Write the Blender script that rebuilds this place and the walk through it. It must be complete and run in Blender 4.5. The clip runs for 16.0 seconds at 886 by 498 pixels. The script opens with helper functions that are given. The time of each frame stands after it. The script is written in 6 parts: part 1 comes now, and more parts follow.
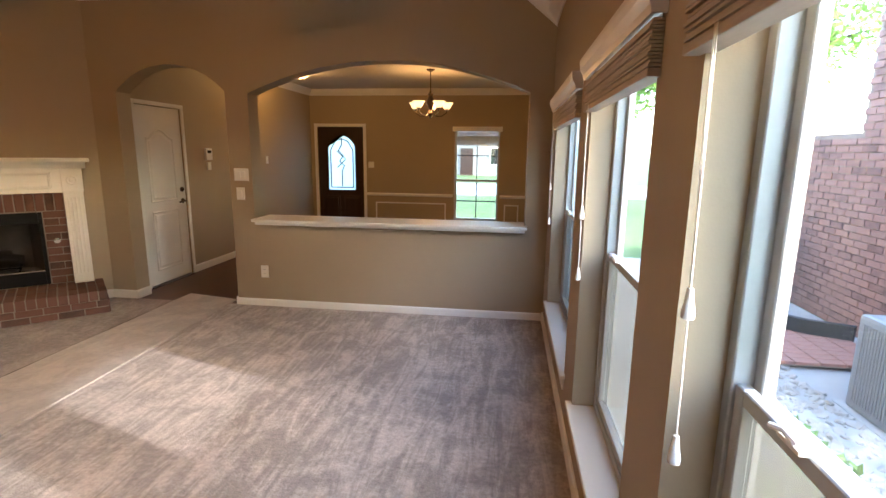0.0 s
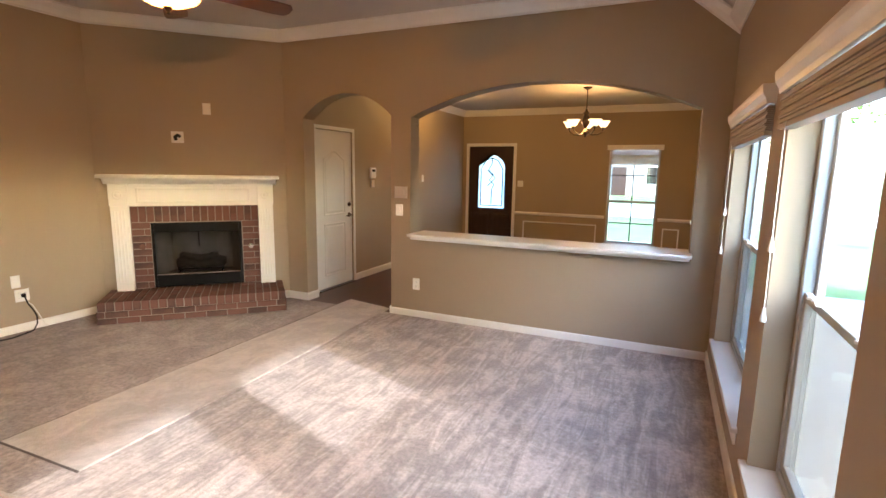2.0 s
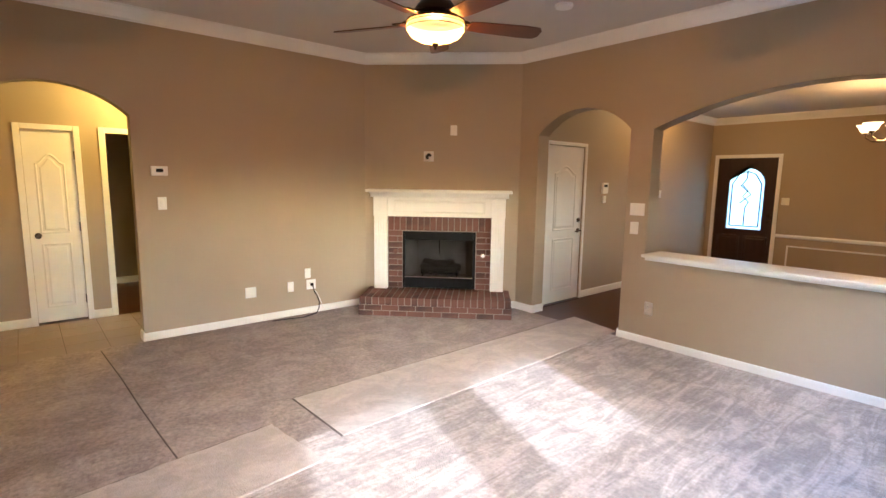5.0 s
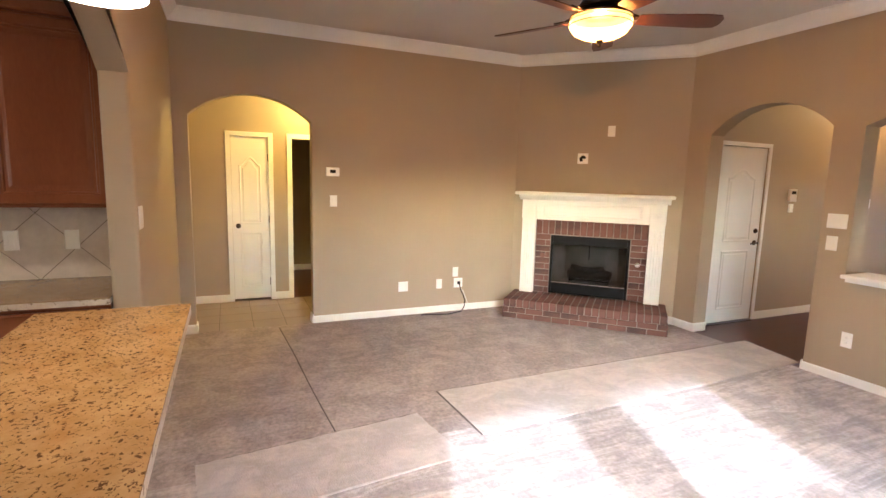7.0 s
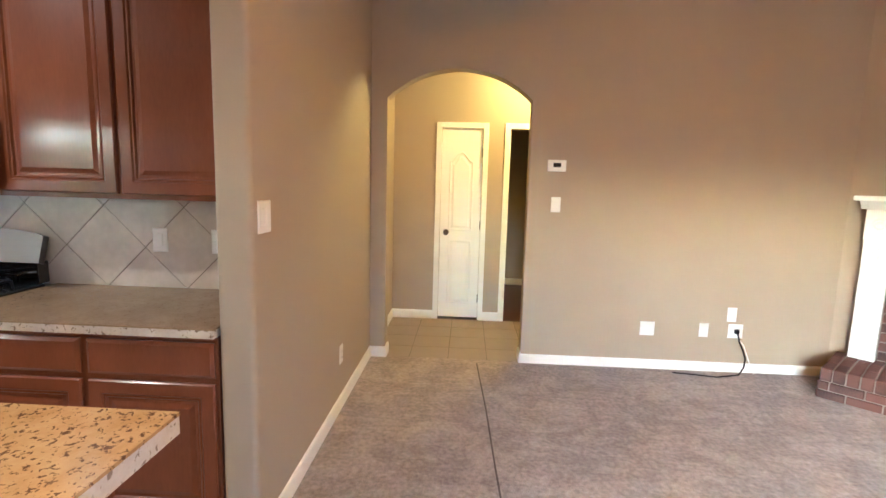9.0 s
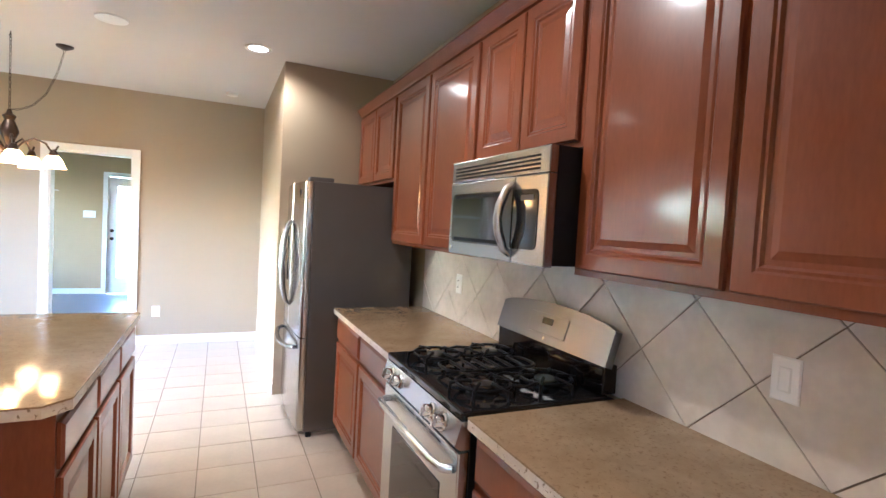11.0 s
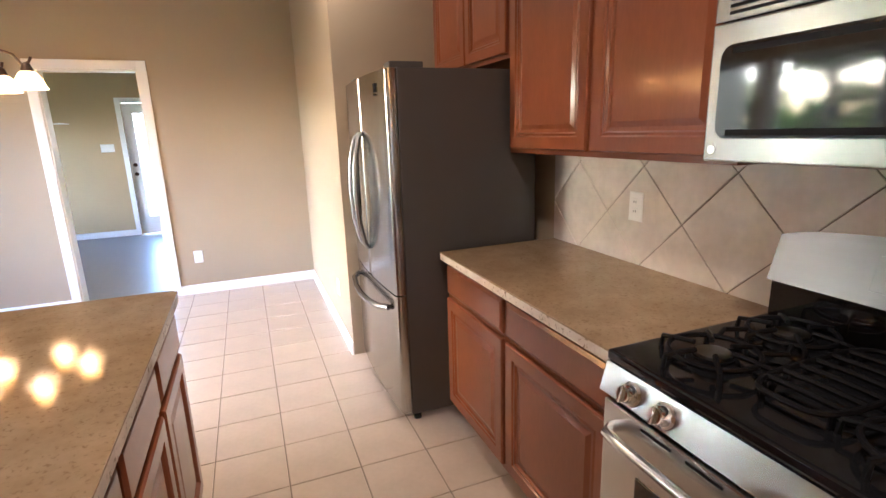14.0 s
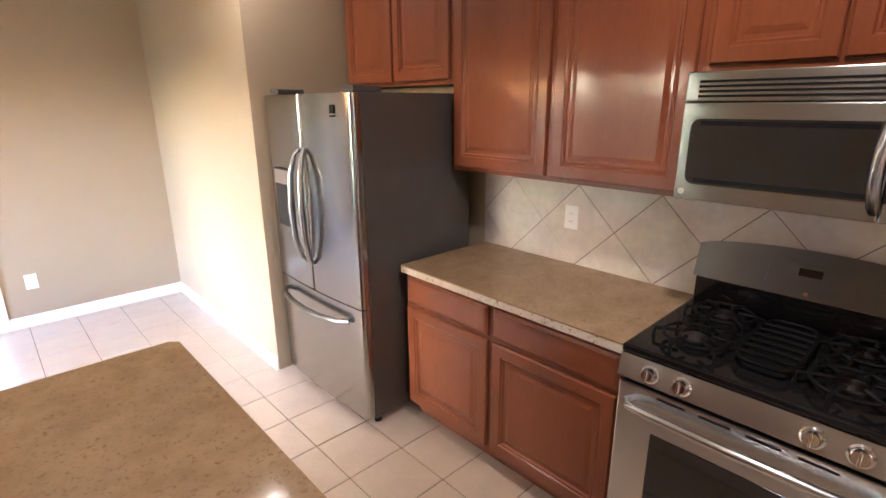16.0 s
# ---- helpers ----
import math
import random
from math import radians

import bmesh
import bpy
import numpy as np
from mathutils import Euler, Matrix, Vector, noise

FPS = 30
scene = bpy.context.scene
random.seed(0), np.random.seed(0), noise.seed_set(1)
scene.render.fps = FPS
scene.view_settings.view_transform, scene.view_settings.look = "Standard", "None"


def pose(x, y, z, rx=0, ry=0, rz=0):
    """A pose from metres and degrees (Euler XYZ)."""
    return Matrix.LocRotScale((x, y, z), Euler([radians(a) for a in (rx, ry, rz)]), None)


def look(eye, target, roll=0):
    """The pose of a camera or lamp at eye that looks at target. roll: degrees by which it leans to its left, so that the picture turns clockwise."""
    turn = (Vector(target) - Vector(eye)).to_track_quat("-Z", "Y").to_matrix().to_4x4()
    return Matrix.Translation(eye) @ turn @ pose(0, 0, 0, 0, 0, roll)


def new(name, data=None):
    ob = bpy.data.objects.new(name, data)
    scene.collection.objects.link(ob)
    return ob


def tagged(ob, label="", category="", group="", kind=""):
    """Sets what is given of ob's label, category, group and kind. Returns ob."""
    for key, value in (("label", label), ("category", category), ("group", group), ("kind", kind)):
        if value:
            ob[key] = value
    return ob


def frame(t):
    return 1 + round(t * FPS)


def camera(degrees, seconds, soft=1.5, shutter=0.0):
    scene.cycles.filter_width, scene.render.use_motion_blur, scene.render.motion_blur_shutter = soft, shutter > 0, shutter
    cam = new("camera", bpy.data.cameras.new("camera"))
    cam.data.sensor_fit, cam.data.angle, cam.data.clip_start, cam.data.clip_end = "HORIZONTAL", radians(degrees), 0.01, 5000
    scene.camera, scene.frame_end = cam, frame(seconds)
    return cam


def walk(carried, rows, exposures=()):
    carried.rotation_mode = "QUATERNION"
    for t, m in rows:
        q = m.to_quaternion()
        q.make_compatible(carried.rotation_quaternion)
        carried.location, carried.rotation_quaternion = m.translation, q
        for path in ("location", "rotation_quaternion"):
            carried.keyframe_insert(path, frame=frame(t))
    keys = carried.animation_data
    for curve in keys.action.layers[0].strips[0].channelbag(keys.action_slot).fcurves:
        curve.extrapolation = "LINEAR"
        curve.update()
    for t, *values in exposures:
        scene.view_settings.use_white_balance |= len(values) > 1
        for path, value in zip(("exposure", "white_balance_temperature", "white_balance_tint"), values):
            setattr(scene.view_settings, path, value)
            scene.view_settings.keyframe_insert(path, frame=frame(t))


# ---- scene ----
cam = camera(83.7, 16.0)
PATH = [
    (0, (0.188, 0.313, 1.555), (-0.072, 2.259, 1.172), 0.7),
    (0.5, (0.168, 0.321, 1.557), (-0.243, 2.246, 1.204), 0.8),
    (1, (0.163, 0.332, 1.562), (-0.375, 2.226, 1.21), 0.6),
    (1.5, (0.146, 0.322, 1.565), (-0.522, 2.177, 1.228), 0.8),
    (2, (0.13, 0.322, 1.569), (-0.681, 2.122, 1.249), 0.9),
    (2.5, (0.105, 0.309, 1.578), (-0.854, 2.037, 1.272), 1.2),
    (3, (0.093, 0.3, 1.575), (-0.993, 1.953, 1.276), 1.3),
    (3.5, (0.083, 0.287, 1.564), (-1.121, 1.857, 1.27), 1.3),
    (4, (0.069, 0.281, 1.578), (-1.242, 1.763, 1.283), 1.3),
    (6.3, (0.048, 0.251, 1.583), (-1.67, 1.243, 1.327), 0.8),
    (6.5, (0.038, 0.227, 1.587), (-1.706, 1.171, 1.328), 1.0),
    (7, (0.029, 0.256, 1.578), (-1.785, 1.051, 1.299), 1.5),
    (7.5, (-0.071, 0.322, 1.526), (-1.945, 0.945, 1.207), 1.5),
    (8, (-0.391, 0.431, 1.528), (-2.312, 0.884, 1.201), 1.6),
    (8.5, (-0.809, 0.54, 1.5), (-2.769, 0.765, 1.17), 1.4),
    (9, (-1.292, 0.59, 1.477), (-3.272, 0.5, 1.207), 1.6),
    (9.5, (-1.792, 0.582, 1.463), (-3.695, 0.007, 1.245), 2.0),
    (10, (-2.143, 0.441, 1.455), (-3.739, -0.759, 1.337), 2.8),
    (10.2, (-2.226, 0.317, 1.473), (-3.647, -1.085, 1.352), 3.4),
    (12.3, (-2.318, -0.61, 1.531), (-2.805, -2.548, 1.451), 1.6),
    (12.5, (-2.292, -0.652, 1.544), (-2.833, -2.575, 1.449), 1.6),
    (13, (-2.345, -0.758, 1.499), (-2.963, -2.65, 1.305), 0.7),
    (13.5, (-2.354, -1.007, 1.465), (-2.967, -2.887, 1.165), -0.5),
    (14, (-2.203, -1.303, 1.476), (-2.907, -3.116, 1.011), -1.8),
    (14.5, (-2.153, -1.588, 1.452), (-3.014, -3.316, 0.928), -2.3),
    (15, (-1.927, -1.715, 1.552), (-2.98, -3.328, 1.013), -1.7),
    (15.5, (-1.67, -1.672, 1.656), (-2.861, -3.179, 1.096), -1.1),
    (16, (-1.531, -1.554, 1.699), (-2.846, -2.953, 1.137), -0.3),
]
EXPOSURE = [(0.0, 4.45, 6000, 11), (1.5, 4.85, 5850, 11), (3.5, 5.2, 5350, 9), (6.5, 5.5, 5100, 10), (8.0, 5.75, 5000, 9), (9.0, 5.9, 4500, 8), (9.5, 6.15, 4000, 7), (10.0, 6.25, 4050, 7), (12.5, 5.6, 5100, 16), (14.5, 5.55, 5150, 18), (15.2, 5.65, 4850, 15), (16.0, 5.7, 5000, 17)]
walk(cam, [(t, look(eye, target, roll)) for t, eye, target, roll in PATH], EXPOSURE)

# ---- daylight ----
SUN_TO = Vector((1.0, -0.33, 0.54)).normalized()
world = bpy.data.worlds.new("sky")
scene.world = world
world.use_nodes = True
wn = world.node_tree
sky = wn.nodes.new("ShaderNodeTexSky")
sky.sky_type = 'NISHITA'
sky.sun_disc = False
sky.dust_density = 1.8
sky.sun_elevation = math.asin(SUN_TO.z)
sky.sun_rotation = math.atan2(SUN_TO.x, SUN_TO.y)
wn.links.new(sky.outputs[0], wn.nodes["Background"].inputs[0])
wn.nodes["Background"].inputs[1].default_value = 0.15
sun = new("sun", bpy.data.lights.new("sun", 'SUN'))
sun.data.energy, sun.data.angle, sun.data.color = 0.14, radians(1.8), (1.0, 0.97, 0.94)
sun.matrix_world = look(SUN_TO * 30, (0, 0, 0))


# ---- materials ----
def rgb(c):
    return (*c, 1.0)


def material(name, color, rough=0.6, metal=0.0, var=0.12, scale=6.0, fine=90.0, bump=0.15, dist=0.002,
             spec=0.5, coat=0.0, other=None, rand=0.0, stretch=None, coat_rough=0.1):
    """Two scales of colour variation plus a fine relief, in object metres."""
    m = bpy.data.materials.new(name)
    m.use_nodes = True
    n, l = m.node_tree.nodes, m.node_tree.links
    b = n["Principled BSDF"]
    tc = n.new("ShaderNodeTexCoord")
    vec = tc.outputs["Object"]
    if stretch:
        mp = n.new("ShaderNodeMapping")
        mp.inputs["Scale"].default_value = stretch
        l.new(vec, mp.inputs[0])
        vec = mp.outputs[0]
    big, small = n.new("ShaderNodeTexNoise"), n.new("ShaderNodeTexNoise")
    big.inputs["Scale"].default_value, big.inputs["Detail"].default_value = scale, 5
    small.inputs["Scale"].default_value, small.inputs["Detail"].default_value = fine, 3
    l.new(vec, big.inputs["Vector"]); l.new(vec, small.inputs["Vector"])
    mix = n.new("ShaderNodeMath"); mix.operation = 'MULTIPLY_ADD'
    l.new(small.outputs[0], mix.inputs[0]); mix.inputs[1].default_value = 0.4
    l.new(big.outputs[0], mix.inputs[2])
    fac = mix.outputs[0]
    if rand:
        oi = n.new("ShaderNodeObjectInfo")
        ad = n.new("ShaderNodeMath"); ad.operation = 'MULTIPLY_ADD'
        l.new(oi.outputs["Random"], ad.inputs[0]); ad.inputs[1].default_value = rand
        l.new(fac, ad.inputs[2]); fac = ad.outputs[0]
    ramp = n.new("ShaderNodeValToRGB")
    dark = tuple(c * (1 - var) for c in color) if other is None else other
    light = tuple(min(1, c * (1 + var)) for c in color) if other is None else color
    ramp.color_ramp.elements[0].position, ramp.color_ramp.elements[1].position = 0.45, 0.95 + rand * 0.7
    ramp.color_ramp.elements[0].color, ramp.color_ramp.elements[1].color = rgb(dark), rgb(light)
    l.new(fac, ramp.inputs[0]); l.new(ramp.outputs[0], b.inputs["Base Color"])
    if bump:
        bp = n.new("ShaderNodeBump")
        bp.inputs["Strength"].default_value, bp.inputs["Distance"].default_value = bump, dist
        l.new(small.outputs[0], bp.inputs["Height"]); l.new(bp.outputs[0], b.inputs["Normal"])
    rr = n.new("ShaderNodeMapRange")
    rr.inputs[3].default_value, rr.inputs[4].default_value = max(0.02, rough - 0.06), min(1, rough + 0.06)
    l.new(big.outputs[0], rr.inputs[0]); l.new(rr.outputs[0], b.inputs["Roughness"])
    b.inputs["Metallic"].default_value = metal
    b.inputs["Specular IOR Level"].default_value = spec
    b.inputs["Coat Weight"].default_value, b.inputs["Coat Roughness"].default_value = coat, coat_rough
    return m


def glow(name, color, strength, base=(0.9, 0.85, 0.75)):
    m = bpy.data.materials.new(name)
    m.use_nodes = True
    b = m.node_tree.nodes["Principled BSDF"]
    b.inputs["Base Color"].default_value = rgb(base)
    b.inputs["Roughness"].default_value = 0.35
    b.inputs["Emission Color"].default_value = rgb(color)
    b.inputs["Emission Strength"].default_value = strength
    n, l = m.node_tree.nodes, m.node_tree.links
    t, mx = n.new("ShaderNodeBsdfTransparent"), n.new("ShaderNodeMixShader")
    t.inputs[0].default_value = rgb(color)
    mx.inputs[0].default_value = 0.4
    l.new(t.outputs[0], mx.inputs[1]); l.new(b.outputs[0], mx.inputs[2])
    l.new(mx.outputs[0], n["Material Output"].inputs[0])
    return m


def glass_material(name, tint=(1, 1, 1), amount=0.06, rough=0.0):
    """Thin clear pane: straight view with a little mirror."""
    m = bpy.data.materials.new(name)
    m.use_nodes = True
    n, l = m.node_tree.nodes, m.node_tree.links
    n.remove(n["Principled BSDF"])
    t, g, mx = n.new("ShaderNodeBsdfTransparent"), n.new("ShaderNodeBsdfGlossy"), n.new("ShaderNodeMixShader")
    t.inputs[0].default_value = rgb(tint)
    g.inputs["Roughness"].default_value = rough
    mx.inputs[0].default_value = amount
    l.new(t.outputs[0], mx.inputs[1]); l.new(g.outputs[0], mx.inputs[2])
    l.new(mx.outputs[0], n["Material Output"].inputs[0])
    return m


def screen_material(name):
    """Insect screen: a grey weave that lets about half the light through."""
    m = bpy.data.materials.new(name)
    m.use_nodes = True
    n, l = m.node_tree.nodes, m.node_tree.links
    n.remove(n["Principled BSDF"])
    t, g, w = n.new("ShaderNodeBsdfTransparent"), n.new("ShaderNodeBsdfDiffuse"), n.new("ShaderNodeBsdfTranslucent")
    g.inputs[0].default_value = (0.12, 0.13, 0.12, 1)
    w.inputs[0].default_value = (0.78, 0.76, 0.72, 1)
    m1, m2 = n.new("ShaderNodeMixShader"), n.new("ShaderNodeMixShader")
    m1.inputs[0].default_value, m2.inputs[0].default_value = 0.12, 0.64
    l.new(g.outputs[0], m1.inputs[1]); l.new(w.outputs[0], m1.inputs[2])
    l.new(t.outputs[0], m2.inputs[1]); l.new(m1.outputs[0], m2.inputs[2])
    l.new(m2.outputs[0], n["Material Output"].inputs[0])
    return m


WALL = material("wall_paint", (0.37, 0.290, 0.192), 0.62, var=0.03, scale=1.2, fine=160, bump=0.25, dist=0.0012)
# same wall paint, with the back room's warm light put into the colour
WARMWALL = material("warm_lit_wall_paint", (0.42, 0.30, 0.15), 0.62, var=0.03, scale=1.2, fine=160, bump=0.25, dist=0.0012)
CEIL = material("ceiling_paint", (0.60, 0.555, 0.495), 0.85, var=0.03, scale=1.0, fine=120, bump=0.3, dist=0.002)
WHITE = material("white_trim_paint", (0.80, 0.78, 0.74), 0.32, var=0.03, scale=3, fine=60, bump=0.05)
PLASTIC = material("white_plastic", (0.80, 0.78, 0.74), 0.35, var=0.02, bump=0.0)
BLACK = material("black_metal", (0.006, 0.006, 0.007), 0.5, var=0.2, bump=0.05, spec=0.15)
GLOSSBLACK = material("black_enamel", (0.008, 0.008, 0.009), 0.08, var=0.1, bump=0.02, spec=0.4, coat=0.1)
IRON = material("cast_iron", (0.006, 0.006, 0.007), 0.4, var=0.25, bump=0.2, spec=0.1)
BRONZE = material("oiled_bronze", (0.045, 0.028, 0.018), 0.38, metal=0.7, var=0.3, bump=0.1)
STEEL = material("brushed_steel", (0.36, 0.366, 0.366), 0.24, metal=1.0, var=0.05, scale=2, fine=70, bump=0,
                 stretch=(1, 0.05, 1), dist=0.0006)
STEELV = material("brushed_steel_door", (0.40, 0.385, 0.36), 0.2, metal=1.0, var=0.05, scale=2, fine=70, bump=0,
                  stretch=(1, 1, 0.05), dist=0.0006)
# lighter steel copy: bright window reflection put into the range front's colour
STEELR = material("lightened_range_steel", (0.60, 0.61, 0.62), 0.26, metal=1.0, var=0.05, scale=2, fine=70, bump=0,
                  stretch=(0.05, 1, 1), dist=0.0006)
# darker steel copy: colour lowered to tone down the backguard's window reflection
STEELB = material("darkened_brushed_steel", (0.20, 0.20, 0.202), 0.31, metal=1.0, var=0.06, scale=2, fine=70, bump=0,
                  stretch=(0.05, 1, 1), dist=0.0006)
for metal in (STEEL, STEELB, STEELR):
    tn = metal.node_tree.nodes.new("ShaderNodeTangent")
    tn.direction_type, tn.axis = 'RADIAL', 'Z'
    pb = metal.node_tree.nodes["Principled BSDF"]
    metal.node_tree.links.new(tn.outputs[0], pb.inputs["Tangent"])
    pb.inputs["Anisotropic"].default_value, pb.inputs["Anisotropic Rotation"].default_value = 0.75, 0.25
CHROME = material("chrome", (0.75, 0.74, 0.72), 0.08, metal=1.0, var=0.03, bump=0.0)
CASE = material("grey_fridge_case", (0.055, 0.050, 0.047), 0.42, var=0.06, fine=400, bump=0.15, dist=0.0005)
CHERRY = material("cherry_cabinet_wood", (0.205, 0.060, 0.021), 0.32, var=0.2, scale=2.2, fine=60, bump=0, spec=0.22,
                  other=(0.135, 0.037, 0.013), stretch=(1.8, 1.8, 0.4), rand=0.1, coat=0.5, coat_rough=0.12)
DARKWOOD = material("dark_wood_floor", (0.105, 0.042, 0.026), 0.4, var=0.2, scale=5, fine=40, bump=0, spec=0.3,
                    other=(0.04, 0.016, 0.01), stretch=(4, 0.4, 1), rand=0.3)
DOORWOOD = material("dark_mahogany_door", (0.03, 0.012, 0.008), 0.3, var=0.25, stretch=(3, 3, 0.4))
BLADE = material("fan_blade_wood", (0.075, 0.022, 0.012), 0.3, var=0.25, coat=0.3)
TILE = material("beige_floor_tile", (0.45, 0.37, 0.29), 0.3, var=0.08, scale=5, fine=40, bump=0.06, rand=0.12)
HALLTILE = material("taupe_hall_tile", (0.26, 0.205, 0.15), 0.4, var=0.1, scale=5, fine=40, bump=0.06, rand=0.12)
GROUT = material("grout", (0.18, 0.14, 0.105), 0.9, var=0.1, bump=0.3)
SPLASH = material("travertine_splash_tile", (0.62, 0.54, 0.455), 0.32, scale=7, fine=30, bump=0.1,
                  other=(0.46, 0.39, 0.32), rand=0.15)
BRICK = material("fired_brick", (0.155, 0.070, 0.046), 0.85, scale=9, fine=120, bump=0.5, dist=0.003,
                 other=(0.045, 0.028, 0.024), rand=0.7)
MORTAR = material("mortar", (0.27, 0.215, 0.17), 0.95, var=0.15, fine=150, bump=0.5, dist=0.003)
SOOT = material("sooty_firebrick", (0.16, 0.14, 0.12), 0.9, var=0.35, scale=5, bump=0.2)
LOG = material("charred_log", (0.025, 0.02, 0.017), 0.95, var=0.5, scale=14, bump=0.8, dist=0.006)
GLASS = glass_material("window_glass", (0.97, 0.99, 0.98), 0.05)
FIREGLASS = glass_material("smoked_fire_glass", (0.78, 0.78, 0.78), 0.010)
SCREEN = screen_material("insect_screen")
ALUM = material("grey_aluminium_sash", (0.42, 0.43, 0.42), 0.4, metal=0.3, var=0.05, bump=0.03)
BLIND = material("taupe_faux_wood_blind", (0.42, 0.35, 0.28), 0.55, var=0.15, scale=8, fine=60, stretch=(1, .2, 4))
CORD = material("white_cord", (0.75, 0.72, 0.66), 0.7, bump=0)
DARKGLASS = material("dark_oven_glass", (0.010, 0.010, 0.011), 0.04, var=0.1, bump=0.0, spec=0.8)
FANGLOW = glow("amber_glass_lit", (1.0, 0.60, 0.22), 0.04, (0.9, 0.7, 0.4))
BULBGLOW = glow("frosted_shade_lit", (1.0, 0.76, 0.42), 0.12)
HALLGLOW = glow("hall_bulb_lit", (1.0, 0.78, 0.3), 0.25)
CANGLOW = glow("downlight_lit", (1.0, 0.84, 0.62), 0.35)


def lamp(name, x, y, z, watts, color, radius=0.04, spot=0.0):
    """The bulb of a fixture; spot: opening angle in degrees, pointing down."""
    o = new(name, bpy.data.lights.new(name, 'SPOT' if spot else 'POINT'))
    o.location = (x, y, z)
    o.data.energy, o.data.color, o.data.shadow_soft_size = watts, color, radius
    if spot:
        o.data.spot_size, o.data.spot_blend = radians(spot), 0.6
    return o


WARM = (1.0, 0.70, 0.38)
lamp("fan_bulb", -2.455, 2.33, 2.515, 3.3, WARM, 0.02)
lamp("dining_bulb", -1.02, 7.77, 2.235, 3.0, (1.0, 0.50, 0.15), 0.08)
lamp("entry_bulb", -3.06, 7.87, 2.68, 2.0, WARM)
lamp("hall_bulb", -6.0, 1.35, 2.56, 4.0, (1.0, 0.70, 0.21), 0.10)
for k in range(5):
    ca = radians(40 + 72 * k)
    lamp("breakfast_bulb", -0.83 + 0.27 * math.cos(ca), -4.95 + 0.27 * math.sin(ca), 1.84, 0.22, WARM, 0.04)
lamp("pendant_bulb", -1.50, -0.03, 2.07, 0.4, WARM, 0.04)
for dx, dy, dw in ((-2.53, -4.26, 1.4), (-0.70, -4.15, 1.3), (-2.45, -1.95, 2.1)):
    lamp("downlight_bulb", dx, dy, 2.755, dw, (1.0, 0.78, 0.52), 0.05, 160)


def carpet_material(name, color, dark, tracks, low=0.72):
    m = material(name, color, 0.97, scale=38, fine=120, bump=0.6, dist=0.010, other=dark, spec=0.1)
    n, l = m.node_tree.nodes, m.node_tree.links
    b = n["Principled BSDF"]
    ramp = [x for x in n if x.bl_idname == "ShaderNodeValToRGB"][0]
    tc = [x for x in n if x.bl_idname == "ShaderNodeTexCoord"][0]
    mp = n.new("ShaderNodeMapping")
    mp.inputs["Scale"].default_value = (3.4, 0.5, 1)
    mp.inputs["Rotation"].default_value = (0, 0, 0.12)
    l.new(tc.outputs["Object"], mp.inputs[0])
    st = n.new("ShaderNodeTexNoise"); st.inputs["Roughness"].default_value = 0.68
    st.inputs["Scale"].default_value, st.inputs["Detail"].default_value, st.inputs["Distortion"].default_value = 3.0, 6, 1.8
    l.new(mp.outputs[0], st.inputs["Vector"])
    patch = n.new("ShaderNodeTexNoise")
    patch.inputs["Scale"].default_value, patch.inputs["Detail"].default_value, patch.inputs["Distortion"].default_value = 3.6, 8, 0.6
    patch.inputs["Roughness"].default_value = 0.72
    l.new(tc.outputs["Object"], patch.inputs["Vector"])
    av = n.new("ShaderNodeMix")
    av.inputs[0].default_value = tracks
    l.new(patch.outputs[0], av.inputs[2]); l.new(st.outputs[0], av.inputs[3])
    r2 = n.new("ShaderNodeMapRange")
    r2.inputs[1].default_value, r2.inputs[2].default_value = 0.45, 0.57
    r2.inputs[3].default_value, r2.inputs[4].default_value = low, 1.08
    l.new(av.outputs[0], r2.inputs[0])
    mul = n.new("ShaderNodeMix"); mul.data_type = 'RGBA'; mul.blend_type = 'MULTIPLY'
    mul.inputs[0].default_value = 1.0
    l.new(ramp.outputs[0], mul.inputs[6]); l.new(r2.outputs[0], mul.inputs[7])
    l.new(mul.outputs[2], b.inputs["Base Color"])
    b.inputs["Sheen Weight"].default_value = 0.2
    return m


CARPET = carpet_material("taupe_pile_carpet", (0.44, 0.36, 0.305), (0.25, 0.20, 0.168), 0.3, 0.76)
# same carpet by the windows: lighter base paints in the window glow
CARPETW = carpet_material("window_lit_vacuumed_carpet", (0.58, 0.495, 0.44), (0.39, 0.33, 0.292), 0.5, 0.66)
CARPETL = carpet_material("pale_carpet_strip", (0.53, 0.46, 0.40), (0.45, 0.39, 0.34), 0.2, 0.86)
SEAM = material("carpet_seam", (0.10, 0.078, 0.065), 0.98, var=0.3, bump=0.5)


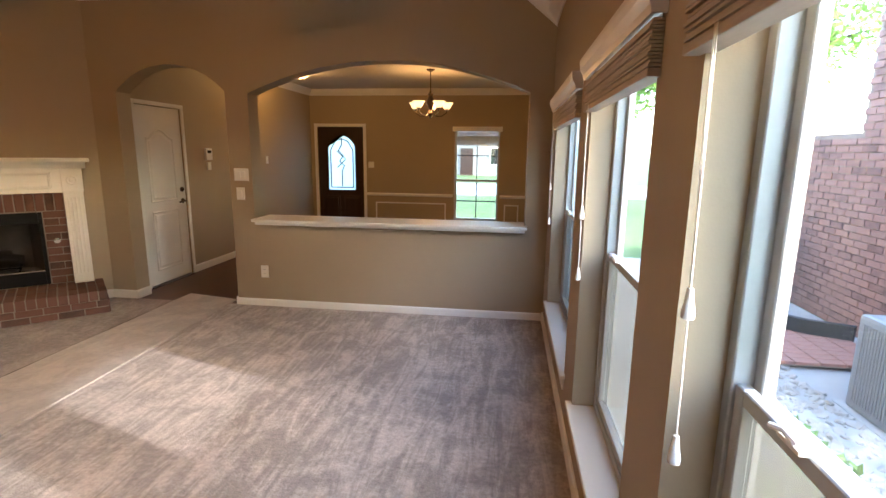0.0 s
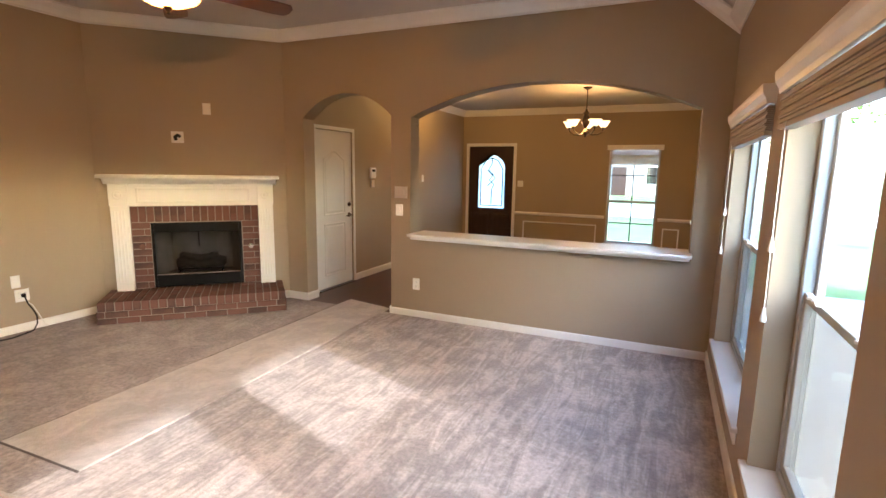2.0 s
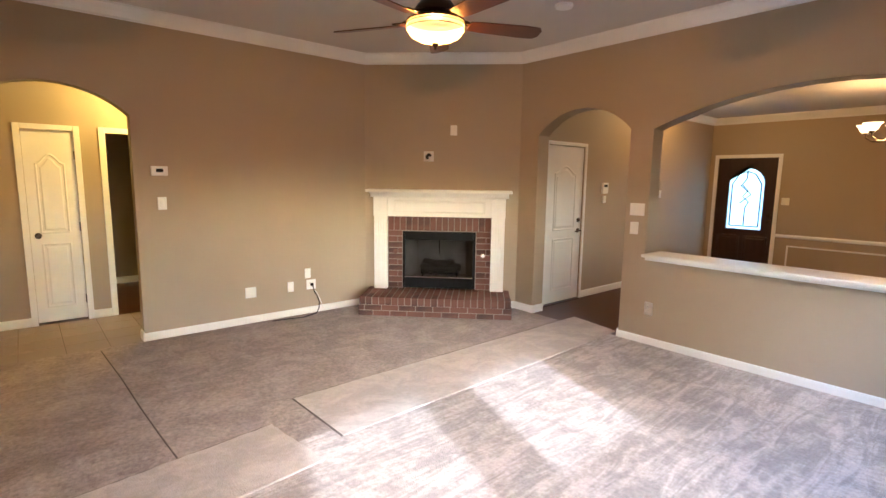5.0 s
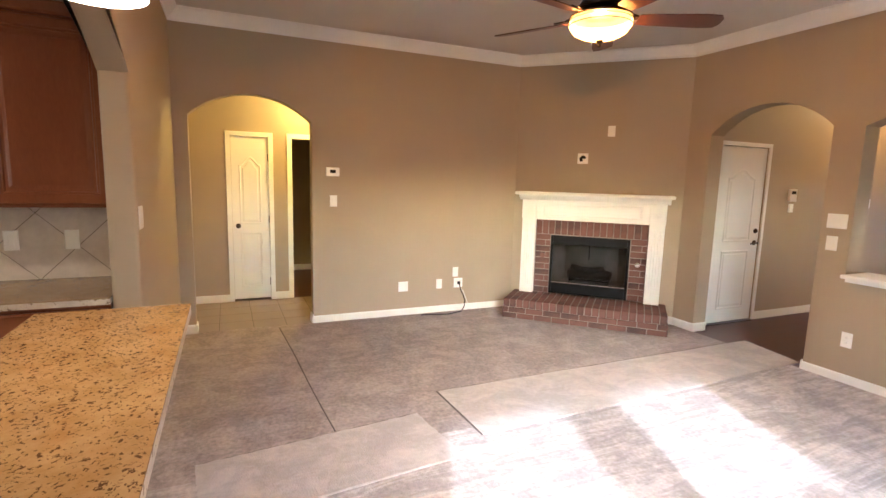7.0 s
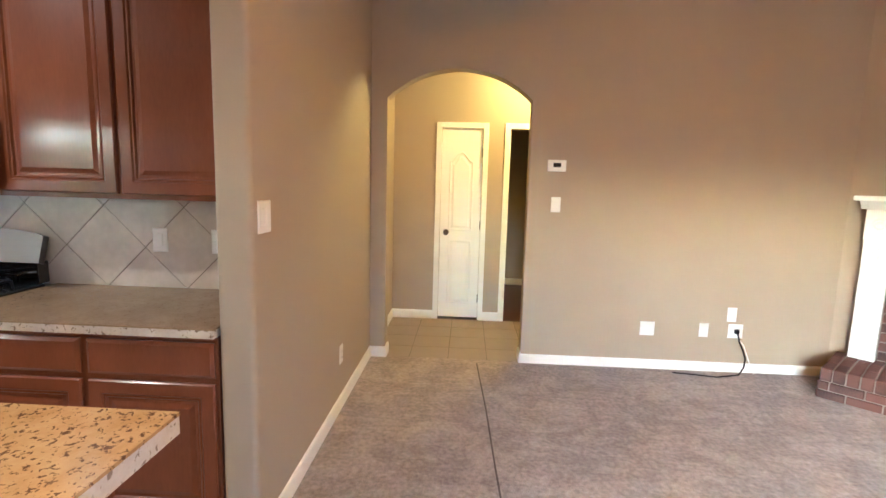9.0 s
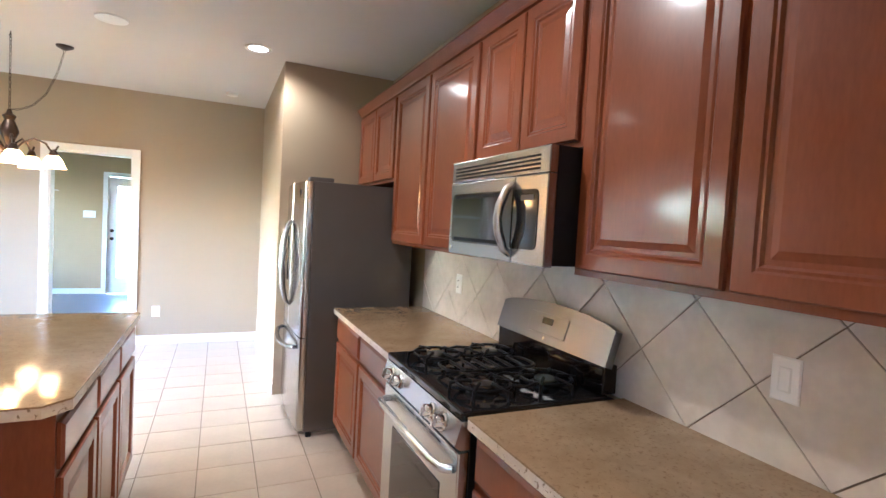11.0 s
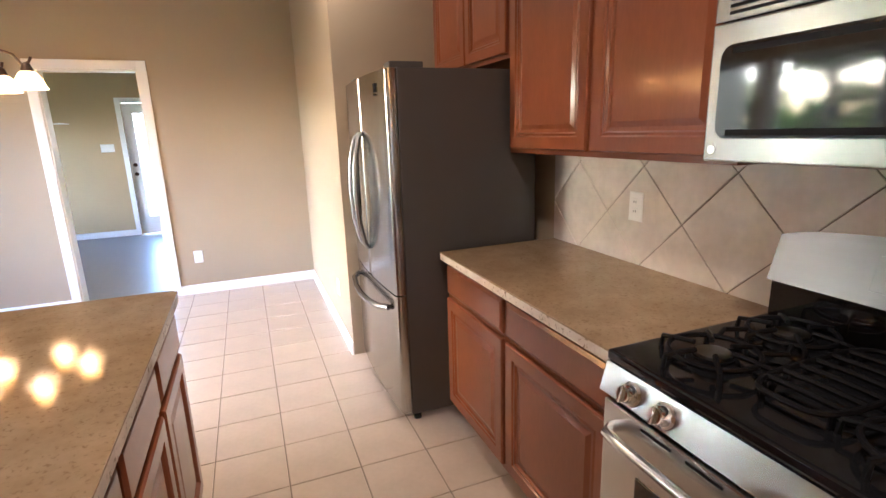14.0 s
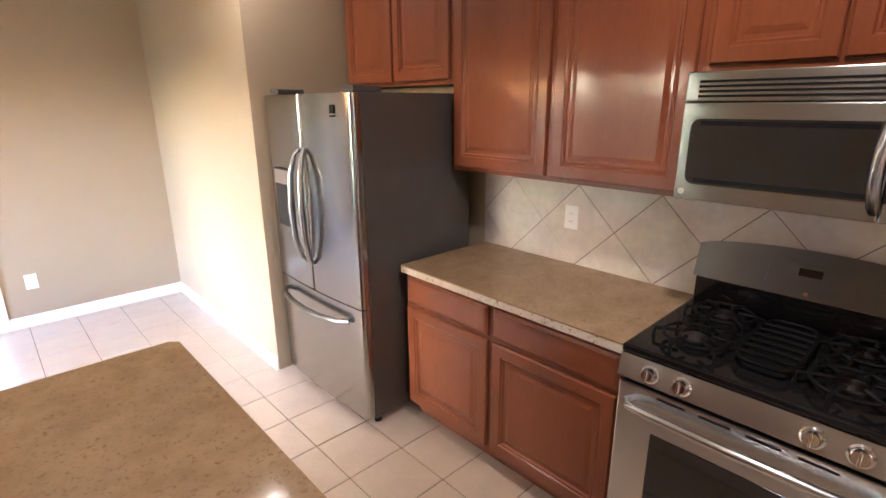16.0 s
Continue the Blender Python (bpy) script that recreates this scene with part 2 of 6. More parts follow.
def granite_material(name, base, light, speck, gloss, cut=0.60, fine=62):
    m = bpy.data.materials.new(name)
    m.use_nodes = True
    n, l = m.node_tree.nodes, m.node_tree.links
    b = n["Principled BSDF"]
    tc = n.new("ShaderNodeTexCoord")
    big = n.new("ShaderNodeTexNoise"); big.inputs["Scale"].default_value = 9; big.inputs["Detail"].default_value = 8
    big.inputs["Roughness"].default_value = 0.75
    sp = n.new("ShaderNodeTexNoise"); sp.inputs["Scale"].default_value = fine; sp.inputs["Detail"].default_value = 3
    sp.inputs["Distortion"].default_value = 0.6
    for x in (big, sp):
        l.new(tc.outputs["Object"], x.inputs["Vector"])
    r1, r2 = n.new("ShaderNodeValToRGB"), n.new("ShaderNodeValToRGB")
    r1.color_ramp.elements[0].position, r1.color_ramp.elements[1].position = 0.36, 0.64
    r1.color_ramp.elements[0].color, r1.color_ramp.elements[1].color = rgb(base), rgb(light)
    r2.color_ramp.elements[0].position, r2.color_ramp.elements[1].position = cut, cut + 0.06
    r2.color_ramp.elements[0].color, r2.color_ramp.elements[1].color = (0, 0, 0, 1), (1, 1, 1, 1)
    l.new(big.outputs[0], r1.inputs[0]); l.new(sp.outputs[0], r2.inputs[0])
    mx = n.new("ShaderNodeMix"); mx.data_type = 'RGBA'
    l.new(r2.outputs[0], mx.inputs[0]); l.new(r1.outputs[0], mx.inputs[6])
    mx.inputs[7].default_value = rgb(speck)
    l.new(mx.outputs[2], b.inputs["Base Color"])
    b.inputs["Roughness"].default_value = gloss
    b.inputs["Specular IOR Level"].default_value = 0.3
    return m


GRANITE = granite_material("gold_granite", (0.36, 0.208, 0.074), (0.47, 0.305, 0.13), (0.115, 0.062, 0.03), 0.16, 0.57, 108)
GRANITEK = granite_material("tan_granite", (0.245, 0.165, 0.09), (0.305, 0.213, 0.122), (0.205, 0.132, 0.07), 0.085, 0.595, 95)
GRANEDGE = granite_material("rough_granite_edge", (0.46, 0.38, 0.29), (0.60, 0.52, 0.42), (0.2, 0.14, 0.09), 0.5)


# ---- mesh helpers ----
def link_mesh(name, bm, mat, parent=None, label="", smooth=False):
    me = bpy.data.meshes.new(name)
    bmesh.ops.recalc_face_normals(bm, faces=bm.faces[:])
    bm.to_mesh(me); bm.free()
    for m in (mat if isinstance(mat, (list, tuple)) else [mat]):
        me.materials.append(m)
    if smooth:
        for p in me.polygons:
            p.use_smooth = True
        me.set_sharp_from_angle(angle=radians(40))
    ob = new(name, me)
    if parent is not None:
        ob.parent = parent
    if label:
        ob["label"] = label
    return ob


def part(name, bm, mat, parent, label="", smooth=False):
    return link_mesh(name, bm, mat, parent, label, smooth)


def thing(name, label, category, m=None, group="", kind=""):
    ob = new(name)
    if m is not None:
        ob.matrix_world = m
    return tagged(ob, label, category, group, kind)


def structure(name, bm, mat, label, category, smooth=False):
    return tagged(link_mesh(name, bm, mat, None, "", smooth), label, category, "", "structure")


def box(bm, x0, x1, y0, y1, z0, z1, bevel=0.0, seg=2):
    r = bmesh.ops.create_cube(bm, size=1.0, matrix=Matrix.Translation(((x0 + x1) / 2, (y0 + y1) / 2, (z0 + z1) / 2))
                              @ Matrix.Diagonal((abs(x1 - x0), abs(y1 - y0), abs(z1 - z0), 1)))
    if bevel:
        es = {e for v in r["verts"] for e in v.link_edges}
        bmesh.ops.bevel(bm, geom=list(es), offset=bevel, segments=seg, profile=0.6, affect='EDGES')
    return bm


def B(*a, **k):
    return box(bmesh.new(), *a, **k)


def cyl(bm, p, q, r0, r1=None, seg=20):
    p, q = Vector(p), Vector(q)
    d = q - p
    m = Matrix.Translation((p + q) / 2) @ d.to_track_quat('Z', 'Y').to_matrix().to_4x4()
    bmesh.ops.create_cone(bm, cap_ends=True, segments=seg, radius1=r0, radius2=r0 if r1 is None else r1, depth=d.length, matrix=m)
    return bm


def prism(bm, pts, axis, a, b):
    """A flat outline pushed from a to b along an axis."""
    def place(u, v, w):
        return {"x": (w, u, v), "y": (u, w, v), "z": (u, v, w)}[axis]
    lo = [bm.verts.new(place(u, v, a)) for u, v in pts]
    hi = [bm.verts.new(place(u, v, b)) for u, v in pts]
    faces = [bm.faces.new(lo), bm.faces.new(hi)]
    for i in range(len(pts)):
        j = (i + 1) % len(pts)
        bm.faces.new((lo[i], lo[j], hi[j], hi[i]))
    bmesh.ops.triangulate(bm, faces=faces)
    return bm


def lathe(bm, profile, center=(0, 0, 0), seg=28):
    """Turned shape: (radius, height) pairs about a vertical axis."""
    rings = []
    c = Vector(center)
    for r, z in profile:
        if r < 1e-5:
            rings.append([bm.verts.new(c + Vector((0, 0, z)))])
        else:
            rings.append([bm.verts.new(c + Vector((r * math.cos(2 * math.pi * k / seg), r * math.sin(2 * math.pi * k / seg), z))) for k in range(seg)])
    for A, C in zip(rings, rings[1:]):
        for k in range(seg):
            k2 = (k + 1) % seg
            if len(A) == 1 and len(C) == 1:
                continue
            if len(A) == 1:
                bm.faces.new((A[0], C[k], C[k2]))
            elif len(C) == 1:
                bm.faces.new((A[k], A[k2], C[0]))
            else:
                bm.faces.new((A[k], A[k2], C[k2], C[k]))
    return bm


def tube(bm, pts, r, seg=10):
    """A round bar along a line of points."""
    pts = [Vector(p) for p in pts]
    rings = []
    side = None
    for i, p in enumerate(pts):
        d = (pts[min(i + 1, len(pts) - 1)] - pts[max(i - 1, 0)]).normalized()
        if side is None:
            side = d.cross(Vector((0, 0, 1)))
            if side.length < 0.1:
                side = d.cross(Vector((1, 0, 0)))
        side = (side - d * side.dot(d)).normalized()
        up = side.cross(d)
        rad = r[i] if isinstance(r, (list, tuple)) else r
        rings.append([bm.verts.new(p + side * rad * math.cos(a) + up * rad * math.sin(a)) for a in [2 * math.pi * k / seg for k in range(seg)]])
    for A, C in zip(rings, rings[1:]):
        for k in range(seg):
            bm.faces.new((A[k], A[(k + 1) % seg], C[(k + 1) % seg], C[k]))
    bm.faces.new(rings[0]); bm.faces.new(rings[-1])
    return bm


def arc_points(x0, x1, spring, top, n=22):
    """Points of a segment arch from the right spring to the left one."""
    w, h = (x1 - x0) / 2, top - spring
    R = (w * w + h * h) / (2 * h)
    cx, cz = (x0 + x1) / 2, top - R
    a = math.asin(w / R)
    return [(cx + R * math.sin(t), cz + R * math.cos(t)) for t in [a - 2 * a * k / n for k in range(n + 1)]]


def pbox(bm, u0, u1, v0, v1, axis, a, b):
    return prism(bm, [(u0, v0), (u1, v0), (u1, v1), (u0, v1)], axis, a, b)


def sweep_profile(bm, prof, p, q, nrm):
    """A moulding: profile of (out from wall, height) carried from p to q; nrm points into the room."""
    p, q, nrm = Vector(p), Vector(q), Vector(nrm)
    A = [bm.verts.new(p + nrm * u + Vector((0, 0, v))) for u, v in prof]
    C = [bm.verts.new(q + nrm * u + Vector((0, 0, v))) for u, v in prof]
    n = len(prof)
    for i in range(n):
        bm.faces.new((A[i], A[(i + 1) % n], C[(i + 1) % n], C[i]))
    bm.faces.new(A); bm.faces.new(C)
    return bm


BASEPROF = [(0, 0), (0.014, 0), (0.014, 0.075), (0.009, 0.088), (0, 0.092)]
CROWNPROF = [(0, 0), (0.012, 0), (0.016, 0.018), (0.05, 0.055), (0.075, 0.095), (0.085, 0.10), (0.085, 0.118), (0, 0.118)]


# ---- plan ----
XE = 0.534          # window wall, room face
YN = 4.872          # wall with the dining opening
XW = -5.275         # wall with the hall arch
YC = -0.187         # living face of the kitchen wall
XCE = -3.05         # end of the kitchen wall
XK = -3.682         # wall behind the kitchen cabinets
YF = -6.49          # far wall of the breakfast room
XH = -3.80          # wall with the garage door
YD = 10.0           # front wall of the house
YS = -10.35         # far wall of the back room
HL, HK, HD = 3.05, 2.78, 2.74
WINS = [(3.03, 4.42), (1.64, 2.66), (0.30, 1.33)]
WZ0, WZ1 = 0.30, 1.95
BWINS = [(-6.0, -5.05), (-4.9, -3.85)]
BZ0, BZ1 = 0.45, 2.08


def wall_with_rects(name, axis, a, b, u0, u1, z1, holes, label, mat=None):
    """Straight wall with rectangular openings (u0, u1, z0, z1)."""
    bm = bmesh.new()
    at = u0
    for h0, h1, k0, k1 in sorted(holes):
        pbox(bm, at, h0, 0, z1, axis, a, b)
        if k0 > 0:
            pbox(bm, h0, h1, 0, k0, axis, a, b)
        pbox(bm, h0, h1, k1, z1, axis, a, b)
        at = h1
    pbox(bm, at, u1, 0, z1, axis, a, b)
    return structure(name, bm, mat or WALL, label, "wall")


wall_with_rects("wall_east", "x", XE, XE + 0.18, YF - 0.14, YD + 0.16, 3.1,
                [(a, b, WZ0, WZ1) for a, b in WINS] + [(a, b, BZ0, BZ1) for a, b in BWINS],
                "tan painted drywall wall with deep window recesses")
# wall to the dining room
bm = bmesh.new()
A0, A1, P0, P1 = -3.67, -2.53, -2.30, 0.33
pbox(bm, -5.60, A0, 0, 3.1, "y", YN, YN + 0.19)
pbox(bm, A1, P0, 0, 3.1, "y", YN, YN + 0.19)
pbox(bm, P0, P1, 0, 0.86, "y", YN, YN + 0.19)
pbox(bm, P1, XE, 0, 3.1, "y", YN, YN + 0.19)
prism(bm, arc_points(A0, A1, 2.10, 2.35) + [(A0, 3.1), (A1, 3.1)], "y", YN, YN + 0.19)
prism(bm, arc_points(P0, P1, 2.08, 2.36) + [(P0, 3.1), (P1, 3.1)], "y", YN, YN + 0.19)
structure("wall_north", bm, WALL, "tan drywall wall with an arched doorway and arched pass-through", "wall")
# wall to the hall
bm = bmesh.new()
B0, B1 = -0.06, 1.075
pbox(bm, B1, YN, 0, 3.1, "x", XW - 0.14, XW)
pbox(bm, YC, B0, 0, 3.1, "x", XW - 0.14, XW)
prism(bm, arc_points(B0, B1, 2.12, 2.35) + [(B0, 3.1), (B1, 3.1)], "x", XW - 0.14, XW)
structure("wall_west", bm, WALL, "tan painted drywall wall with an arched hall opening", "wall")
# wall to the kitchen, with its wide arch
bm = bmesh.new()
RB = 0.022
nose = [(XCE - RB + RB * math.sin(a), YC - RB + RB * math.cos(a)) for a in [math.pi / 2 * k / 6 for k in range(7)]]
nose += [(x, 2 * YC - 0.14 - y) for x, y in reversed(nose)]
prism(bm, [(-6.7, YC - 0.14), (-6.7, YC)] + nose, "z", 0, 2.08)
pbox(bm, -6.7, XCE, 2.08, 3.1, "y", YC - 0.14, YC)
prism(bm, arc_points(XCE, 0.36, 2.08, 2.52, 30) + [(XCE, 3.1), (0.36, 3.1)], "y", YC - 0.14, YC)
pbox(bm, 0.36, XE, 0, 3.1, "y", YC - 0.14, YC)
structure("wall_south", bm, WALL, "tan drywall wall with rounded corners and a wide arch", "wall")
# diagonal chimney wall
FA, FB = Vector((XW, 3.536, 0)), Vector((-3.941, YN, 0))
FD = (FB - FA).normalized()
FN = Vector((FD.y, -FD.x, 0))
FL = (FB - FA).length
FM = Matrix(((-FD.x, FN.x, 0, FB.x), (-FD.y, FN.y, 0, FB.y), (0, 0, 1, 0), (0, 0, 0, 1)))


def in_fire(bm):
    bmesh.ops.transform(bm, matrix=FM, verts=bm.verts[:])
    return bm


bm = bmesh.new()
pbox(bm, -0.1, 0.50, 0, 3.1, "y", -0.1, 0)
pbox(bm, 1.41, FL + 0.1, 0, 3.1, "y", -0.1, 0)
pbox(bm, 0.50, 1.41, 0.95, 3.1, "y", -0.1, 0)
pbox(bm, 0.50, 1.41, 0, 0.2, "y", -0.1, 0)
structure("wall_chimney", in_fire(bm), WALL, "tan diagonal corner wall above the fireplace", "wall")
# kitchen and breakfast room
bm = bmesh.new()
pbox(bm, YF, YC - 0.14, 0, 2.9, "x", XK - 0.14, XK)
structure("wall_kitchen", bm, WALL, "tan painted wall behind the kitchen cabinets", "wall")
bm = bmesh.new()
pbox(bm, XK, -2.751, 0, 2.9, "y", YF, -4.455)
structure("wall_pantry", bm, WALL, "tan drywall return beside the refrigerator", "wall")
K0, K1 = -1.42, -0.69
wall_with_rects("wall_breakfast", "y", YF - 0.14, YF, XK - 0.14, XE, 2.9, [(K0, K1, -1, 2.07)], "tan wall with a white cased doorway")
# back room
wall_with_rects("wall_back_room", "y", YS - 0.14, YS, -3.2, 2.2, 2.9, [(-1.42, -0.54, -1, 2.04)], "tan wall toned for warm light, with a glazed outside door", WARMWALL)
bm = bmesh.new()
pbox(bm, YS - 0.14, YF - 0.14, 0, 2.9, "x", -3.34, -3.2)
# +x wall: unseen opening, added to let daylight into the room
pbox(bm, YS - 0.14, -9.6, 0, 2.9, "x", 2.2, 2.34)
pbox(bm, -7.4, YF - 0.14, 0, 2.9, "x", 2.2, 2.34)
pbox(bm, -9.6, -7.4, 0, 0.6, "x", 2.2, 2.34)
pbox(bm, -9.6, -7.4, 2.1, 2.9, "x", 2.2, 2.34)
pbox(bm, XE + 0.18, 2.34, 0, 2.9, "y", YF - 0.14, YF - 0.02)
structure("wall_back_room_sides", bm, WARMWALL, "tan side walls of the back room, toned for warm light, with an added opening", "wall")
# dining room and entry
wall_with_rects("wall_front", "y", YD, YD + 0.16, XH - 0.14, XE, 3.1, [(-3.66, -2.72, -1, 2.03), (-0.90, -0.04, 0.24, 2.0)],
                "olive tan wall with front door and window")
wall_with_rects("wall_entry", "x", XH - 0.14, XH, YN + 0.19, YD, 3.1, [(5.24, 6.00, -1, 2.03)], "tan entry wall with the garage door")
# hall behind the arch
wall_with_rects("wall_hall", "x", -6.66, -6.52, YC, 3.4, 2.9, [(0.31, 0.74, -1, 2.03), (1.02, 1.82, -1, 2.03)],
                "pale tan hall wall with a closet door")
bm = bmesh.new()
pbox(bm, -6.66, XW - 0.14, 0, 2.9, "y", 3.4, 3.5)
pbox(bm, YC, 3.4, 0, 2.9, "x", -8.6, -8.5)
pbox(bm, -8.5, -6.66, 0, 2.9, "y", 0.86, 0.96)
pbox(bm, -8.5, -6.66, 0, 2.9, "y", 3.3, 3.4)
structure("wall_hall_room", bm, WALL, "tan walls of the hall and dark room beyond", "wall")

# floors
def slab(name, x0, x1, y0, y1, z0, z1, mat, label, cat="floor"):
    return structure(name, B(x0, x1, y0, y1, z0, z1), mat, label, cat)


slab("subfloor", -8.7, XE + 0.18, YS - 0.14, YD + 0.16, -0.20, -0.012, GROUT, "grey mortar bed under the tiles")
# carpet: left field, vacuumed field lightened for window glow, pale loose strips
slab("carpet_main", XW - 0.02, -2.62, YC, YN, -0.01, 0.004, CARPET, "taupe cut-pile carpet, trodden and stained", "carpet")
slab("carpet_window_side", -2.62, XE, YC, YN, -0.01, 0.004, CARPETW, "taupe carpet with vacuum tracks, window glow lightening its colour", "carpet")

# ceilings
bm = bmesh.new()
SX = 0.15
prism(bm, [(-5.7, HL), (SX, HL), (XE + 0.02, HL - 0.32), (XE + 0.02, 3.3), (-5.7, 3.3)], "y", YC - 0.1, YN + 0.1)
structure("ceiling", bm, CEIL, "off-white ceiling with a sloped edge over the windows", "ceiling")
structure("ceiling_kitchen", B(XK - 0.2, XE + 0.1, YF - 0.1, YC - 0.12, HK, HK + 0.1), CEIL, "off-white flat kitchen ceiling", "ceiling")
structure("ceiling_back_room", B(-3.3, 2.3, YS - 0.1, YF - 0.1, 2.6, 2.7), CEIL, "off-white ceiling of the back room", "ceiling")
structure("ceiling_dining", B(XH - 0.1, XE + 0.1, YN + 0.15, YD + 0.1, HD, HD + 0.1), CEIL, "off-white dining ceiling", "ceiling")
structure("ceiling_hall", B(-8.6, XW - 0.1, YC - 0.1, 3.5, 2.62, 2.7), CEIL, "off-white hall ceiling", "ceiling")

# crown mouldings
cr = bmesh.new()
zc = HL - 0.118
sweep_profile(cr, CROWNPROF, (XW, YC, zc), (XW, 3.536, zc), (1, 0, 0))
sweep_profile(cr, CROWNPROF, FA + Vector((0, 0, zc)), FB + Vector((0, 0, zc)), FN)
sweep_profile(cr, CROWNPROF, (-3.941, YN, zc), (SX, YN, zc), (0, -1, 0))
sweep_profile(cr, CROWNPROF, (SX, YN, zc), (XE, YN, zc - 0.32), (0, -1, 0))
sweep_profile(cr, CROWNPROF, (XE, YC, zc - 0.30), (XE, YN, zc - 0.30), (-1, 0, 0))
sweep_profile(cr, CROWNPROF, (XCE - 2.2, YC, zc), (SX, YC, zc), (0, 1, 0))
structure("trim_crown", cr, WHITE, "white painted crown moulding", "crown moulding")
cr = bmesh.new()
zc = HD - 0.118
sweep_profile(cr, CROWNPROF, (XH, YD, zc), (XE, YD, zc), (0, -1, 0))
sweep_profile(cr, CROWNPROF, (XH, YN + 0.19, zc), (XH, YD, zc), (1, 0, 0))
sweep_profile(cr, CROWNPROF, (XE, YN + 0.19, zc), (XE, YD, zc), (-1, 0, 0))
structure("trim_crown_dining", cr, WHITE, "white crown moulding in the dining room", "crown moulding")

# baseboards
bb = bmesh.new()
for p, q, n in [((XW, B1, -0.012), (XW, 3.536, -0.012), (1, 0, 0)), ((XW, YC, 0), (XW, B0, 0), (1, 0, 0)),
                ((XW, YC, 0), (XCE, YC, 0), (0, 1, 0)), ((XCE, YC + 0.014, 0), (XCE, YC - 0.154, 0), (1, 0, 0)),
                ((XW - 0.14, B1, 0), (XW + 0.014, B1, 0), (0, -1, 0)), ((XW - 0.14, B0, 0), (XW + 0.014, B0, 0), (0, 1, 0)),
                (tuple(FA), tuple(FB), tuple(FN)),
                ((-3.941, YN, 0), (A0, YN, 0), (0, -1, 0)), ((A0, YN - 0.014, 0), (A0, YN + 0.19, 0), (1, 0, 0)),
                ((A1, YN, -0.018), (XE, YN, -0.018), (0, -1, 0)), ((A1, YN - 0.014, 0), (A1, YN + 0.19, 0), (-1, 0, 0)),
                ((XE, YC, 0), (XE, YN, 0), (-1, 0, 0)),
                ((XH, 6.03, 0), (XH, YD, 0), (1, 0, 0)), ((-2.69, YD, 0), (XE, YD, 0), (0, -1, 0)),
                ((-6.52, YC, 0), (-6.52, 0.26, 0), (1, 0, 0)), ((-6.52, 0.79, 0), (-6.52, 0.96, 0), (1, 0, 0)),
                ((-6.52, YC, 0), (XW - 0.14, YC, 0), (0, 1, 0)), ((-8.5, 0.96, 0), (-8.5, 3.3, 0), (1, 0, 0)),
                ((-8.5, 3.3, 0), (-6.66, 3.3, 0), (0, -1, 0)),
                ((-2.751, YF, 0), (-2.751, -4.455, 0), (1, 0, 0)), ((-2.751, YF, 0), (K0 - 0.075, YF, 0), (0, 1, 0)),
                ((K1 + 0.075, YF, 0), (XE, YF, 0), (0, 1, 0)), ((XE, YF, 0), (XE, YC - 0.14, 0), (-1, 0, 0)),
                ((-3.2, YS, 0), (-1.49, YS, 0), (0, 1, 0)), ((-0.47, YS, 0), (2.2, YS, 0), (0, 1, 0)),
                ((-3.2, YS, 0), (-3.2, YF, 0), (1, 0, 0)), ((2.2, YS, 0), (2.2, YF, 0), (-1, 0, 0))]:
    sweep_profile(bb, BASEPROF, p, q, n)
structure("baseboard", bb, WHITE, "white painted wooden baseboard", "baseboard")

# sill board of the pass-through
bm = B(P0 + 0.03, P1 + 0.02, YN - 0.135, YN + 0.25, 0.875, 0.905, bevel=0.008)
box(bm, P0 + 0.045, P1 + 0.004, YN - 0.09, YN - 0.002, 0.845, 0.874, bevel=0.006)
structure("trim_pass_sill", bm, WHITE, "white painted ledge of the pass-through", "ledge")


# ---- shared shapes ----
def rings(bm, u0, u1, v0, v1, steps, back=0.0, flip=False):
    """Panel facing +y in its own frame: (inset, out) rings from the rim to the middle field."""
    loops = []
    for inset, out in [(steps[0][0], back)] + list(steps):
        a, b, c, d = u0 + inset, u1 - inset, v0 + inset, v1 - inset
        loops.append([bm.verts.new((x, out, z)) for x, z in ((a, c), (b, c), (b, d), (a, d))])
    for A, C in zip(loops, loops[1:]):
        for k in range(4):
            bm.faces.new((A[k], A[(k + 1) % 4], C[(k + 1) % 4], C[k]))
    bm.faces.new(loops[-1]); bm.faces.new(loops[0])
    return bm


FACE_E = Matrix.Rotation(radians(-90), 4, 'Z')      # local +y turned to world +x
FACE_W = Matrix.Rotation(radians(90), 4, 'Z')
FACE_S = Matrix.Rotation(radians(180), 4, 'Z')


def wall_plate(name, label, category, x, y, z, turn, w, h, kind="outlet", group=""):
    """Cover plate on a wall; turn is the way its face looks."""
    t = thing(name, label, category, Matrix.Translation((x, y, z)) @ turn, group)
    part("plate", rings(bmesh.new(), -w / 2, w / 2, -h / 2, h / 2, [(0, 0.003), (0.004, 0.006)], 0.0), PLASTIC, t)
    gangs = max(1, round(w / 0.075))
    for g in range(gangs):
        gx = (g - (gangs - 1) / 2) * 0.046
        if kind == "switch":
            part("rocker", rings(bmesh.new(), gx - 0.016, gx + 0.016, -0.033, 0.033, [(0, 0.007), (0.003, 0.009)], 0.005), PLASTIC, t)
        elif kind == "outlet":
            for s in (-0.02, 0.02):
                sock = part("socket", rings(bmesh.new(), gx - 0.015, gx + 0.015, s - 0.014, s + 0.014, [(0, 0.007), (0.002, 0.0085)], 0.005), PLASTIC, t)
                for dx in (-0.006, 0.006):
                    part("slot", B(gx + dx - 0.001, gx + dx + 0.001, 0.0086, 0.0096, s - 0.004, s + 0.005), BLACK, sock)
    return t


